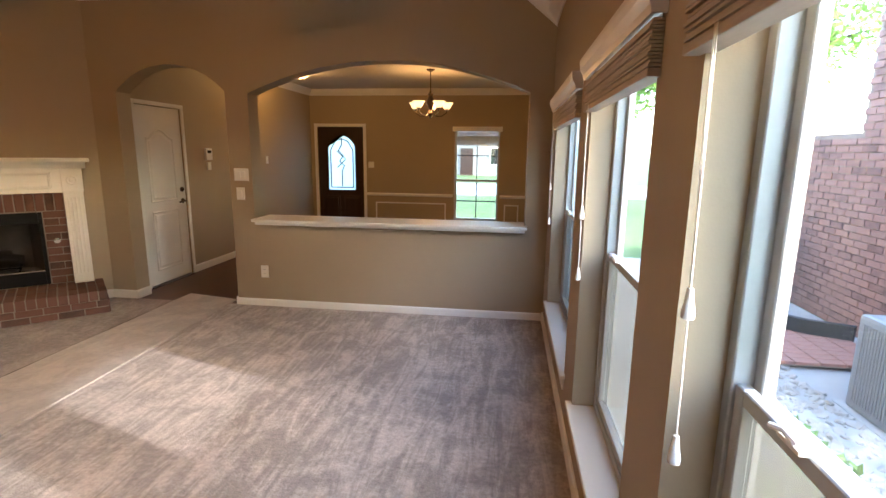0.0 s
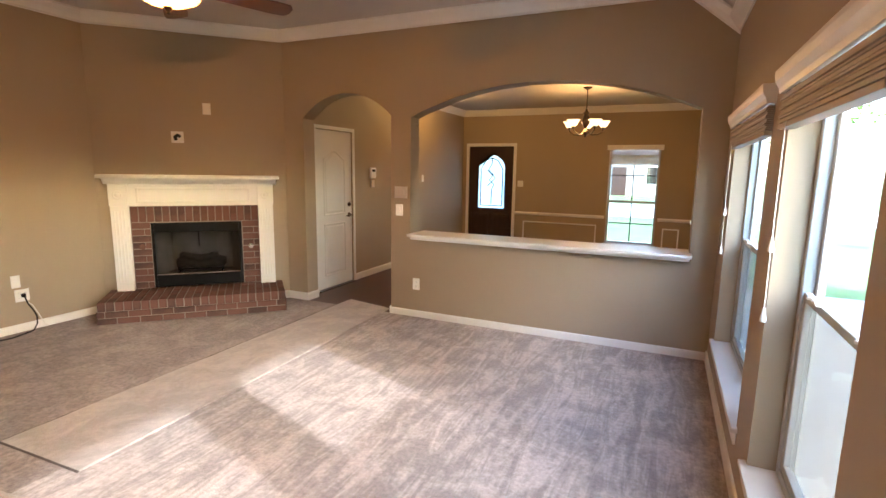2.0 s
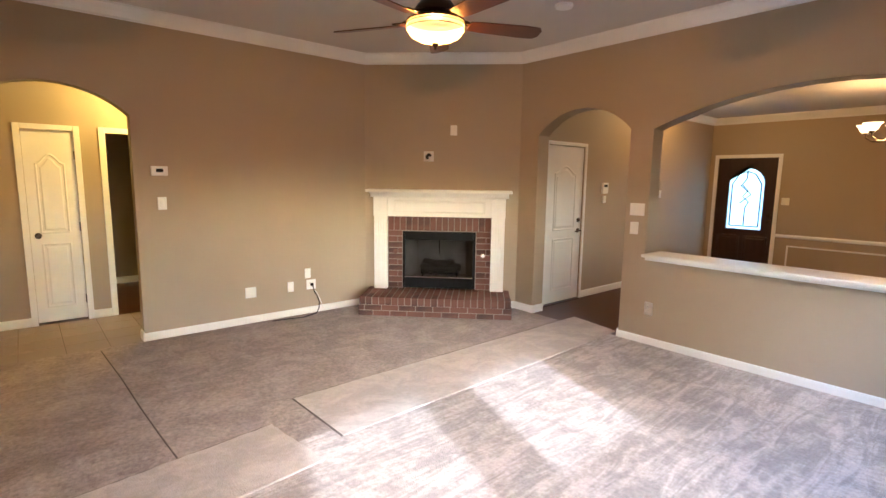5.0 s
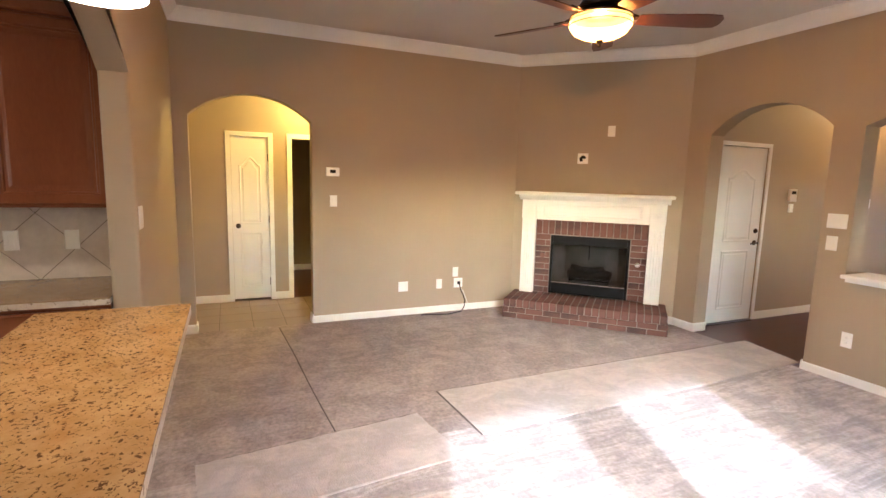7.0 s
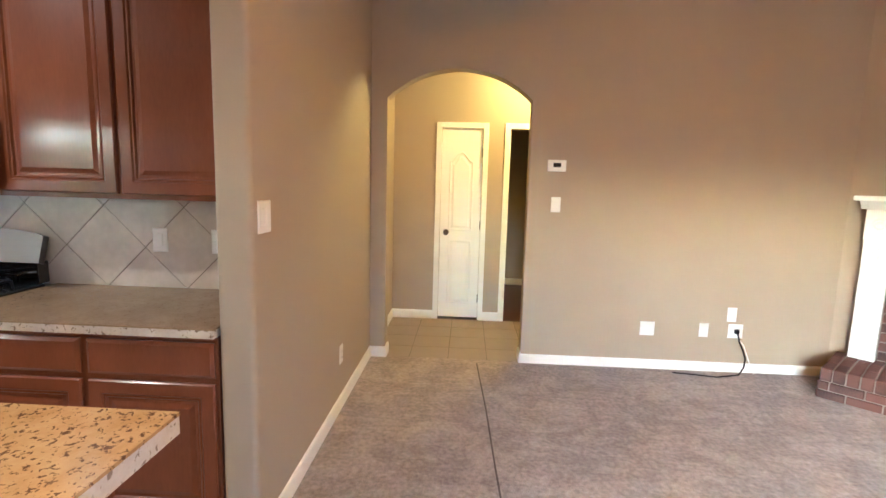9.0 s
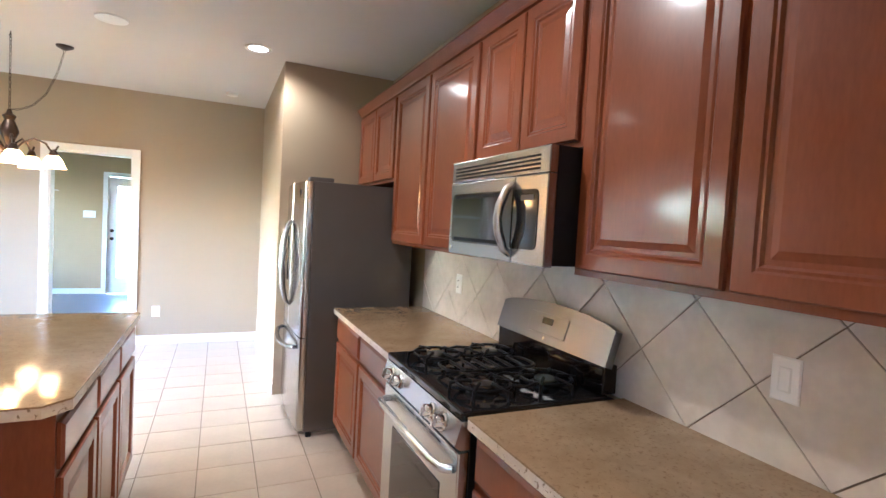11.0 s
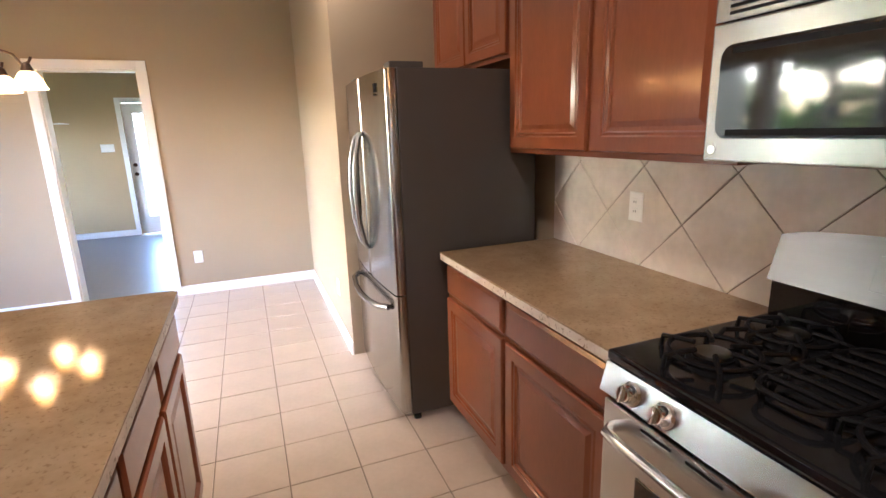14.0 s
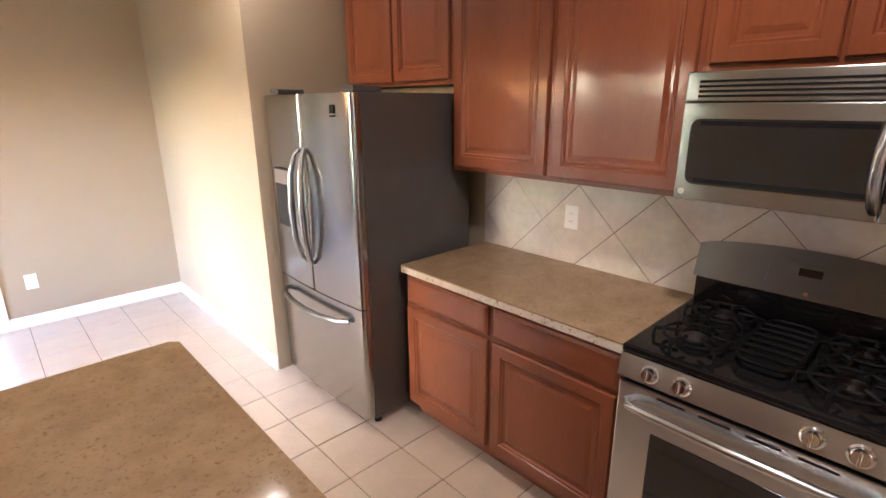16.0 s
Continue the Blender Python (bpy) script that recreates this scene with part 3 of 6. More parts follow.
def panel_door(name, label, width, height, m, mat, knob_side, handles, arched=True, category="door"):
    """Moulded two-panel door; hinge axis at local x 0, face to +y."""
    t = thing(name, label, category, m, kind="structure")
    bm = bmesh.new()
    box(bm, 0, width, -0.036, 0, 0.008, height, bevel=0.002, seg=1)
    part("slab", bm, mat, t)
    st = width * 0.2
    part("panel", rings(bmesh.new(), st, width - st, 0.16, height * 0.42, [(0, 0.002), (0.012, 0.007), (0.028, -0.004), (0.05, 0.005)], -0.01), mat, t)
    a0, a1, b0, b1 = st, width - st, height * 0.47, height - 0.34
    pts = [(a0, b0), (a1, b0), (a1, b1)] + ([(a1 + (a0 - a1) * k / 12, b1 + 0.10 * math.sin(math.pi * k / 12) ** 2) for k in range(1, 12)] if arched else []) + [(a0, b1)]
    cx, cz = (a0 + a1) / 2, (b0 + b1) / 2
    bm = bmesh.new()
    loops = []
    for inset, out in ((0, -0.01), (0, 0.002), (0.012, 0.007), (0.028, -0.004), (0.05, 0.005)):
        kx, kz = 1 - inset / ((a1 - a0) / 2), 1 - inset / ((b1 - b0) / 2)
        loops.append([bm.verts.new((cx + (x - cx) * kx, out, cz + (z - cz) * kz)) for x, z in pts])
    for A, C in zip(loops, loops[1:]):
        for k in range(len(pts)):
            bm.faces.new((A[k], A[(k + 1) % len(pts)], C[(k + 1) % len(pts)], C[k]))
    bm.faces.new(loops[-1]); bm.faces.new(loops[0])
    part("panel", bm, mat, t)
    kx = width - 0.065 if knob_side > 0 else 0.065
    for kind, z in handles:
        if kind == "knob":
            kb = part("knob", lathe(bmesh.new(), [(0, 0), (0.03, 0), (0.03, 0.006), (0.011, 0.01), (0.011, 0.03), (0.026, 0.038), (0.028, 0.052), (0.018, 0.062), (0, 0.063)]), BRONZE, t, "dark bronze round knob", True)
            kb.matrix_basis = pose(kx, 0, z, -90, 0, 0)
        elif kind == "bolt":
            kb = part("deadbolt", lathe(bmesh.new(), [(0, 0), (0.029, 0), (0.029, 0.012), (0.014, 0.016), (0.014, 0.026), (0, 0.027)]), BRONZE, t, "dark bronze deadbolt", True)
            kb.matrix_basis = pose(kx, 0, z, -90, 0, 0)
        else:
            bm = lathe(bmesh.new(), [(0, 0), (0.03, 0), (0.03, 0.008), (0.012, 0.012), (0.012, 0.05), (0, 0.05)])
            kb = part("lever", bm, BRONZE, t, "dark bronze lever handle", True)
            kb.matrix_basis = pose(kx, 0, z, -90, 0, 0)
            part("grip", tube(bmesh.new(), [(kx, 0.045, z), (kx - knob_side * 0.06, 0.048, z), (kx - knob_side * 0.115, 0.046, z - 0.006)], 0.009), BRONZE, t, "", True)
    for z in (0.22, height / 2, height - 0.25):
        hx = 0.0 if knob_side > 0 else width
        part("hinge", cyl(bmesh.new(), (hx, 0.006, z - 0.045), (hx, 0.006, z + 0.045), 0.007, seg=10), BRONZE, t)
    return t


def door_casing(name, x_or_y, u0, u1, top, axis, face, out, w=0.06, d=0.016, label="white painted door casing"):
    """Flat casing round an opening u0..u1 on the wall face; out is +1 or -1."""
    t = thing(name, label, "door casing", kind="structure")
    a, b = (face, face + out * d)
    a, b = min(a, b), max(a, b)
    for u, v, z0, z1 in ((u0 - w, u0, 0, top + w), (u1, u1 + w, 0, top + w), (u0, u1, top, top + w)):
        bm = B(a, b, u, v, z0, z1, bevel=0.004) if axis == "x" else B(u, v, a, b, z0, z1, bevel=0.004)
        part("casing_board", bm, WHITE, t)
    return t


# ---- windows of the living room ----
def sash_window(name, x, y0, y1, z0, z1, label, screen=True, rail=1.07, out=1):
    """Single-hung window in the wall's thickness, with frame, two sashes, screen and latch."""
    t = thing(name, label, "window", kind="structure")
    f = 0.035
    fr = bmesh.new()
    for a in ((x, x + 0.07, y0, y0 + f, z0, z1), (x, x + 0.07, y1 - f, y1, z0, z1), (x, x + 0.07, y0 + f, y1 - f, z1 - f, z1), (x, x + 0.07, y0 + f, y1 - f, z0, z0 + f)):
        box(fr, *a, bevel=0.003, seg=1)
    part("window_frame", fr, ALUM, t, "grey aluminium frame")
    for nm, za, zb, dx in (("upper_sash", rail - 0.02, z1 - f, 0.040), ("lower_sash", z0 + f, rail + 0.025, 0.008)):
        s = bmesh.new()
        g = 0.034
        ya, yb = y0 + f, y1 - f
        for a in ((ya, ya + g, za, zb), (yb - g, yb, za, zb), (ya + g, yb - g, zb - g, zb), (ya + g, yb - g, za, za + g)):
            box(s, x + dx, x + dx + 0.026, *a, bevel=0.003, seg=1)
        so = part(nm, s, ALUM, t, "grey aluminium sash")
        pane = part("pane", B(x + dx + 0.011, x + dx + 0.015, ya + g - 0.004, yb - g + 0.004, za + g - 0.004, zb - g + 0.004), GLASS, so)
        pane.visible_shadow = False
    if screen:
        part("insect_screen", B(x + 0.056, x + 0.058, y0 + f, y1 - f, z0 + f, rail), SCREEN, t, "grey woven insect screen")
    for yy in (y0 + (y1 - y0) * 0.25, y1 - (y1 - y0) * 0.25):
        bm = B(x - 0.012, x + 0.008, yy - 0.032, yy + 0.032, rail + 0.026, rail + 0.036, bevel=0.004)
        tube(bm, [(x - 0.004, yy - 0.015, rail + 0.036), (x - 0.012, yy + 0.01, rail + 0.046), (x - 0.02, yy + 0.035, rail + 0.04)], 0.006, 8)
        part("sash_latch", bm, WHITE, t, "white cam latch", True)
    return t


def window_sill(y0, y1):
    bm = B(XE - 0.03, XE + 0.115, y0 - 0.045, y1 + 0.045, 0.30, 0.325, bevel=0.007)
    box(bm, XE - 0.014, XE - 0.001, y0 - 0.03, y1 + 0.03, 0.235, 0.299, bevel=0.004)
    structure("window_sill", bm, WHITE, "white painted window stool", "window sill")


def raised_blind(x, y0, y1, top, bottom, n=13, label="taupe faux-wood blind drawn up under a white valance", cords=True):
    """A blind pulled up into a stack, with its valance, bottom rail and cords."""
    t = thing("window_blind", label, "window blind")
    v = bmesh.new()
    sweep_profile(v, [(0, 0), (0.012, 0), (0.016, 0.02), (0.03, 0.045), (0.034, 0.07), (0.034, 0.085), (0, 0.085)], (x - 0.02, y0 - 0.045, top - 0.085), (x - 0.02, y1 + 0.045, top - 0.085), (-1, 0, 0))
    for yy in (y0 - 0.045, y1 + 0.035):
        box(v, x - 0.02, x + 0.03, yy, yy + 0.01, top - 0.085, top)
    part("valance", v, WHITE, t, "white moulded valance")
    part("headrail", B(x - 0.018, x + 0.03, y0 - 0.03, y1 + 0.03, top - 0.05, top - 0.006), WHITE, t)
    z0, z1 = bottom + 0.024, top - 0.09
    for k in range(n):
        zz = z0 + (z1 - z0) * k / n
        tilt = 0.004 * math.sin(k * 1.7)
        part("slat", B(x - 0.026 + tilt, x + 0.024 + tilt, y0 - 0.03, y1 + 0.03, zz, zz + (z1 - z0) / n * 0.72), BLIND, t)
    part("bottom_rail", B(x - 0.027, x + 0.025, y0 - 0.03, y1 + 0.03, bottom, bottom + 0.02, bevel=0.003), BLIND, t)
    if cords:
        for yy, zb in ((y1 - 0.153, 1.325), (y1 - 0.163, 1.055)):
            part("lift_cord", tube(bmesh.new(), [(x - 0.03, yy + 0.02, bottom + 0.02), (x - 0.031, yy + 0.01, (zb + bottom) / 2), (x - 0.03, yy, zb)], 0.0016, 6), CORD, t)
            part("tassel", lathe(bmesh.new(), [(0, zb + 0.01), (0.005, zb + 0.008), (0.008, zb - 0.015), (0.012, zb - 0.035), (0.011, zb - 0.045), (0, zb - 0.05)], (x - 0.03, yy, 0), 12), WHITE, t, "white plastic cord tassel", True)
    return t


for i, (a, b) in enumerate(WINS):
    sash_window("window_%d" % (i + 1), 0.638, a, b, WZ0 + 0.025, WZ1, "grey single-hung window with screened lower sash", rail=1.09)
    window_sill(a, b)
    raised_blind(XE - 0.005, a, b, 1.965, 1.74)
for i, (a, b) in enumerate(BWINS):
    sash_window("window_%d" % (i + 4), 0.60, a, b, BZ0, BZ1, "grey single-hung breakfast window", screen=False, rail=1.3)

# ---- fireplace ----
BRICKMESH = {}


def brick(parent, cx, cy, cz, sx, sy, sz, name="brick", mat=BRICK, bevel=0.004):
    """One brick; equal sizes share one mesh."""
    key = (name, round(sx, 3), round(sy, 3), round(sz, 3))
    if key not in BRICKMESH:
        bm = B(-sx / 2, sx / 2, -sy / 2, sy / 2, -sz / 2, sz / 2, bevel=bevel, seg=1)
        me = bpy.data.meshes.new(name)
        bm.to_mesh(me); bm.free()
        me.materials.append(mat)
        BRICKMESH[key] = me
    ob = new(name, BRICKMESH[key])
    ob.parent = parent
    ob.location = (cx, cy, cz)
    return ob


HZ = 0.225
mantel = thing("fireplace_mantel", "white painted wooden mantel with moulded shelf and legs", "mantel", FM)
part("frieze", B(0.16, 1.757, 0.0, 0.085, 1.13, 1.36, bevel=0.003), WHITE, mantel)
part("frieze_panel", rings(bmesh.new(), 0.40, 1.517, 1.165, 1.325, [(0, 0.086), (0.006, 0.094), (0.018, 0.094), (0.026, 0.088)], 0.08), WHITE, mantel)
bed = bmesh.new()
sweep_profile(bed, [(0, 0), (0.095, 0), (0.105, 0.012), (0.12, 0.03), (0.155, 0.052), (0.175, 0.062), (0, 0.062)], (0.12, 0, 1.361), (1.80, 0, 1.361), (0, 1, 0))
part("bed_moulding", bed, WHITE, mantel)
part("shelf", B(0.087, 1.83, 0.0, 0.25, 1.424, 1.46, bevel=0.01), WHITE, mantel)
for u in (0.16, 1.597):
    leg = bmesh.new()
    box(leg, u, u + 0.16, 0, 0.10, HZ, 1.135, bevel=0.004)
    part("leg", leg, WHITE, mantel)
    for k in range(4):
        part("flute", cyl(bmesh.new(), (u + 0.035 + 0.03 * k, 0.10, HZ + 0.1), (u + 0.035 + 0.03 * k, 0.10, 1.08), 0.007, seg=8), WHITE, mantel)
    part("plinth_block", B(u - 0.006, u + 0.166, 0, 0.112, 1.135, 1.362, bevel=0.006), WHITE, mantel)
    part("rosette", lathe(bmesh.new(), [(0, 0), (0.045, 0), (0.05, 0.008), (0.035, 0.012), (0.028, 0.008), (0.012, 0.014), (0, 0.015)], seg=20), WHITE, mantel, "", True).matrix_basis = pose(u + 0.08, 0.111, 1.25, -90, 0, 0)

surround = thing("fireplace_surround", "brown and red brick fireplace surround", "fireplace", FM)
part("mortar_bed", B(0.32, 0.505, 0.0, 0.03, HZ, 1.13), MORTAR, surround, "grey mortar")
part("mortar_bed", B(1.412, 1.597, 0.0, 0.03, HZ, 1.13), MORTAR, surround, "grey mortar")
part("mortar_bed", B(0.505, 1.412, 0.0, 0.03, 0.94, 1.13), MORTAR, surround, "grey mortar")
rng = random.Random(4)
for k in range(10):
    z = HZ + 0.041 + k * 0.0725
    for u0 in (0.324, 1.418):
        if k % 2:
            brick(surround, u0 + 0.0865, 0.026 + rng.uniform(-.002, .002), z, 0.173, 0.03, 0.062)
        else:
            brick(surround, u0 + 0.115, 0.026 + rng.uniform(-.002, .002), z, 0.112, 0.03, 0.062)
            brick(surround, u0 + 0.026, 0.026 + rng.uniform(-.002, .002), z, 0.051, 0.03, 0.062)
n = 17
for k in range(n):
    brick(surround, 0.324 + (k + 0.5) * 1.27 / n, 0.026 + rng.uniform(-.003, .003), 1.04, 0.064, 0.03, 0.165)
hearth = thing("fireplace_hearth", "raised red brick hearth with rowlock edge on the carpet", "hearth", FM)
part("mortar_bed", B(0.085, 1.835, 0.002, 0.552, 0.004, HZ - 0.006), MORTAR, hearth, "grey mortar")
n = 23
for k in range(n):
    u = 0.08 + (k + 0.5) * 1.76 / n
    for y0, sy in ((0.468, 0.19), (0.27, 0.19), (0.085, 0.165)):
        brick(hearth, u + rng.uniform(-.002, .002), y0, HZ - 0.046 + rng.uniform(-.003, .003), 0.066, sy, 0.092)
for row in range(2):
    z = 0.032 + row * 0.067
    off = 0.1 if row else 0.0
    x = 0.08 - off
    while x < 1.83:
        a, b = max(x, 0.08), min(x + 0.19, 1.84)
        if b - a > 0.03:
            brick(hearth, (a + b) / 2, 0.548 + rng.uniform(-.003, .003), z, round(b - a, 3), 0.03, 0.057)
        x += 0.2
    for u in (0.086, 1.834):
        for q in range(3):
            brick(hearth, u, 0.09 + q * 0.185, z, 0.03, 0.175, 0.057)
for u, z in ((0.415, 0.66), (1.50, 0.69)):
    v = thing("gas_key_plate", "round steel gas valve plate set in the brick", "valve plate", FM @ pose(u, 0.043, z, -90, 0, 0))
    part("escutcheon", lathe(bmesh.new(), [(0, 0), (0.03, 0), (0.028, 0.005), (0.012, 0.007), (0.012, 0.012), (0, 0.012)], seg=18), CHROME if u < 1 else BRICK, v, "", True)
firebox = thing("firebox", "black metal gas firebox with glass doors and logs", "firebox", FM)
U0, U1, Z0, Z1 = 0.507, 1.41, HZ + 0.012, 0.945
for a in ((U0, U0 + 0.03, Z0, Z1), (U1 - 0.03, U1, Z0, Z1)):
    part("side_frame", B(a[0], a[1], -0.02, 0.05, a[2], a[3], bevel=0.004), BLACK, firebox)
part("top_louver", B(U0 + 0.03, U1 - 0.03, -0.02, 0.052, Z1 - 0.105, Z1, bevel=0.006), BLACK, firebox)
part("bottom_louver", B(U0 + 0.03, U1 - 0.03, -0.02, 0.052, Z0, Z0 + 0.13, bevel=0.006), BLACK, firebox)
part("bottom_rail", B(U0 + 0.03, U1 - 0.03, 0.0, 0.056, Z0 + 0.133, Z0 + 0.145, bevel=0.002), CHROME, firebox, "thin bright rail")
inn = bmesh.new()
pts = [(U0, 0.0), (U0 + 0.13, -0.42), (U1 - 0.13, -0.42), (U1, 0.0), (U1 + 0.02, 0.0), (U1 - 0.10, -0.45), (U0 + 0.10, -0.45), (U0 - 0.02, 0.0)]
prism(inn, pts, "z", Z0 + 0.10, Z1 - 0.05)
prism(inn, [(U0, 0.0), (U0 + 0.13, -0.42), (U1 - 0.13, -0.42), (U1, 0.0)], "z", Z0 + 0.08, Z0 + 0.10)
prism(inn, [(U0, 0.0), (U0 + 0.13, -0.42), (U1 - 0.13, -0.42), (U1, 0.0)], "z", Z1 - 0.05, Z1 - 0.03)
part("fire_chamber", inn, SOOT, firebox, "soot-grey refractory chamber")
part("mesh_pull", cyl(bmesh.new(), ((U0 + U1) / 2, -0.03, Z1 - 0.28), ((U0 + U1) / 2, -0.03, Z1 - 0.10), 0.006, seg=8), BLACK, firebox)
fg = part("glass_door", B(U0 + 0.03, U1 - 0.03, 0.012, 0.016, Z0 + 0.14, Z1 - 0.105), FIREGLASS, firebox, "smoked glass door")
fg.visible_shadow = False
grate = part("grate", bmesh.new(), IRON, firebox, "black iron grate")
gb = bmesh.new()
for k in range(7):
    x = 0.74 + k * 0.073
    tube(gb, [(x, -0.32, Z0 + 0.17), (x, -0.12, Z0 + 0.16), (x, -0.08, Z0 + 0.21)], 0.008, 6)
for y in (-0.30, -0.13):
    tube(gb, [(0.72, y, Z0 + 0.155), (1.20, y, Z0 + 0.155)], 0.008, 6)
for x in (0.74, 1.18):
    for y in (-0.30, -0.13):
        tube(gb, [(x, y, Z0 + 0.098), (x, y, Z0 + 0.155)], 0.008, 6)
gb.to_mesh(grate.data); gb.free()
for a, b, r in (((0.70, -0.27, 0.215), (1.22, -0.25, 0.22), 0.05), ((0.74, -0.14, 0.205), (1.20, -0.16, 0.20), 0.042), ((0.80, -0.25, 0.29), (1.02, -0.13, 0.28), 0.036), ((0.98, -0.13, 0.285), (1.17, -0.26, 0.30), 0.034)):
    lb = bmesh.new()
    p, q = Vector((a[0], a[1], Z0 + a[2])), Vector((b[0], b[1], Z0 + b[2]))
    ptsl = [p.lerp(q, k / 8) + Vector((0, 0.006 * math.sin(k * 2.1), 0.008 * math.sin(k * 1.3))) for k in range(9)]
    tube(lb, ptsl, [r * (1 + 0.12 * math.sin(k * 2.3 + r * 99)) for k in range(9)], 10)
    part("gas_log", lb, LOG, firebox, "charred ceramic log", True)

# ---- doors seen from the living room ----
panel_door("door_1", "white two-panel garage door with dark bronze hardware, shut", 0.755, 2.02,
                Matrix.Translation((XH - 0.012, 5.9975, 0.004)) @ FACE_E, WHITE, -1, (("bolt", 1.07), ("lever", 0.93)))
door_casing("door_casing", 0, 5.24, 6.00, 2.03, "x", XH, 1, 0.045)
structure("trim_threshold", B(XH - 0.12, XH + 0.03, 5.243, 5.997, -0.011, 0.006, bevel=0.002), DOORWOOD, "dark wooden threshold", "threshold")
panel_door("door_2", "white two-panel closet door with dark knob, shut", 0.425, 2.02,
           Matrix.Translation((-6.532, 0.7375, 0.016)) @ FACE_E, WHITE, 1, (("knob", 0.93),))
door_casing("door_casing", 0, 0.31, 0.74, 2.03, "x", -6.52, 1, 0.055)
door_casing("door_casing", 0, 1.02, 1.82, 2.03, "x", -6.52, 1, 0.06)


def closed_space(name, x0, x1, y0, y1, label):
    """Back, side walls and lid of the space behind a shut door; open towards +x."""
    bm = bmesh.new()
    pbox(bm, y0, y1, -0.1, 2.5, "x", x0, x0 + 0.08)
    pbox(bm, x0 + 0.08, x1, -0.1, 2.5, "y", y0, y0 + 0.06)
    pbox(bm, x0 + 0.08, x1, -0.1, 2.5, "y", y1 - 0.06, y1)
    pbox(bm, x0 + 0.08, x1, y0 + 0.06, y1 - 0.06, "z", 2.42, 2.5)
    structure(name, bm, WALL, label, "wall")


closed_space("wall_closet_back", -7.2, -6.665, 0.2, 0.85, "plain closet walls behind the hall door")
closed_space("wall_garage_side", -5.0, XH - 0.145, 5.12, 6.12, "plain walls behind the garage door")

# ---- front door and dining window ----
fd = thing("door_3", "dark mahogany front door with arched leaded glass, shut", "door", kind="structure")
y0, y1 = YD + 0.02, YD + 0.065
gl0, gl1 = -3.46, -2.90
bm = bmesh.new()
arc = arc_points(gl0, gl1, 1.60, 1.86, 18)
pbox(bm, -3.659, gl0, 0.01, 2.029, "y", y0, y1)
pbox(bm, gl1, -2.721, 0.01, 2.029, "y", y0, y1)
pbox(bm, gl0, gl1, 0.01, 0.79, "y", y0, y1)
prism(bm, arc + [(gl0, 2.029), (gl1, 2.029)], "y", y0, y1)
part("slab", bm, DOORWOOD, fd)
for a, b in ((-3.60, -3.22), (-3.16, -2.78)):
    pn = rings(bmesh.new(), a, b, 0.15, 0.68, [(0, 0.004), (0.02, 0.012), (0.04, 0.004), (0.06, 0.012)], -0.006)
    part("panel", pn, DOORWOOD, fd).matrix_basis = Matrix.Translation((a + b, y0, 0)) @ FACE_S
FROST = bpy.data.materials.new("bevelled_frosted_glass")
FROST.use_nodes = True
fn, fl_ = FROST.node_tree.nodes, FROST.node_tree.links
fn.remove(fn["Principled BSDF"])
ft, fw, fx = fn.new("ShaderNodeBsdfTransparent"), fn.new("ShaderNodeBsdfTranslucent"), fn.new("ShaderNodeMixShader")
fw.inputs[0].default_value = (0.55, 0.6, 0.62, 1)
fx.inputs[0].default_value = 0.85
fl_.new(ft.outputs[0], fx.inputs[1]); fl_.new(fw.outputs[0], fx.inputs[2])
fl_.new(fx.outputs[0], fn["Material Output"].inputs[0])
pv = bmesh.new()
prism(pv, arc_points(gl0, gl1, 1.60, 1.86, 18) + [(gl0, 0.79), (gl1, 0.79)], "y", y0 + 0.02, y0 + 0.026)
po = part("arched_pane", pv, FROST, fd, "frosted arched glass")
po.visible_shadow = False
cx = (gl0 + gl1) / 2
for pts in ([(cx, 1.80), (cx, 1.68), (cx - 0.07, 1.57), (cx + 0.03, 1.47), (cx - 0.05, 1.36), (cx + 0.05, 1.27), (cx, 1.16), (cx, 0.86)],
            [(gl0 + 0.05, 0.84), (gl0 + 0.05, 1.58), (cx - 0.13, 1.75), (cx, 1.80)],
            [(gl1 - 0.05, 0.84), (gl1 - 0.05, 1.58), (cx + 0.13, 1.75), (cx, 1.80)],
            [(gl0 + 0.05, 0.84), (gl1 - 0.05, 0.84)],
            [(cx - 0.10, 1.56), (cx + 0.08, 1.40), (cx - 0.09, 1.24)]):
    part("lead_came", tube(bmesh.new(), [(x, y0 + 0.016, z) for x, z in pts], 0.011, 6), BLACK, fd, "", True)
for z, r in ((1.05, 0.028), (0.95, 0.03)):
    part("lock_rose", lathe(bmesh.new(), [(0, 0), (r, 0), (r, 0.01), (0.012, 0.015), (0.012, 0.04), (0.024, 0.05), (0, 0.06)], seg=16), BRONZE, fd, "", True).matrix_basis = pose(-2.79, y0, z, 90, 0, 0)
door_casing("door_casing", 0, -3.66, -2.72, 2.03, "y", YD, -1, 0.06)
dw = thing("window_6", "white dining window with muntins over a lawn view", "window", kind="structure")
dx0, dx1 = -0.90, -0.04
f = bmesh.new()
for a in ((dx0, dx0 + 0.04, 0.24, 2.0), (dx1 - 0.04, dx1, 0.24, 2.0), (dx0 + 0.04, dx1 - 0.04, 1.96, 2.0), (dx0 + 0.04, dx1 - 0.04, 0.24, 0.28)):
    box(f, a[0], a[1], YD + 0.05, YD + 0.11, a[2], a[3], bevel=0.003, seg=1)
part("window_frame", f, ALUM, dw)
part("meeting_rail", B(dx0 + 0.04, dx1 - 0.04, YD + 0.055, YD + 0.09, 1.0, 1.045, bevel=0.003), ALUM, dw)
for x in ((dx0 + dx1) / 2,):
    part("muntin", B(x - 0.009, x + 0.009, YD + 0.066, YD + 0.078, 0.28, 1.96), BLACK, dw)
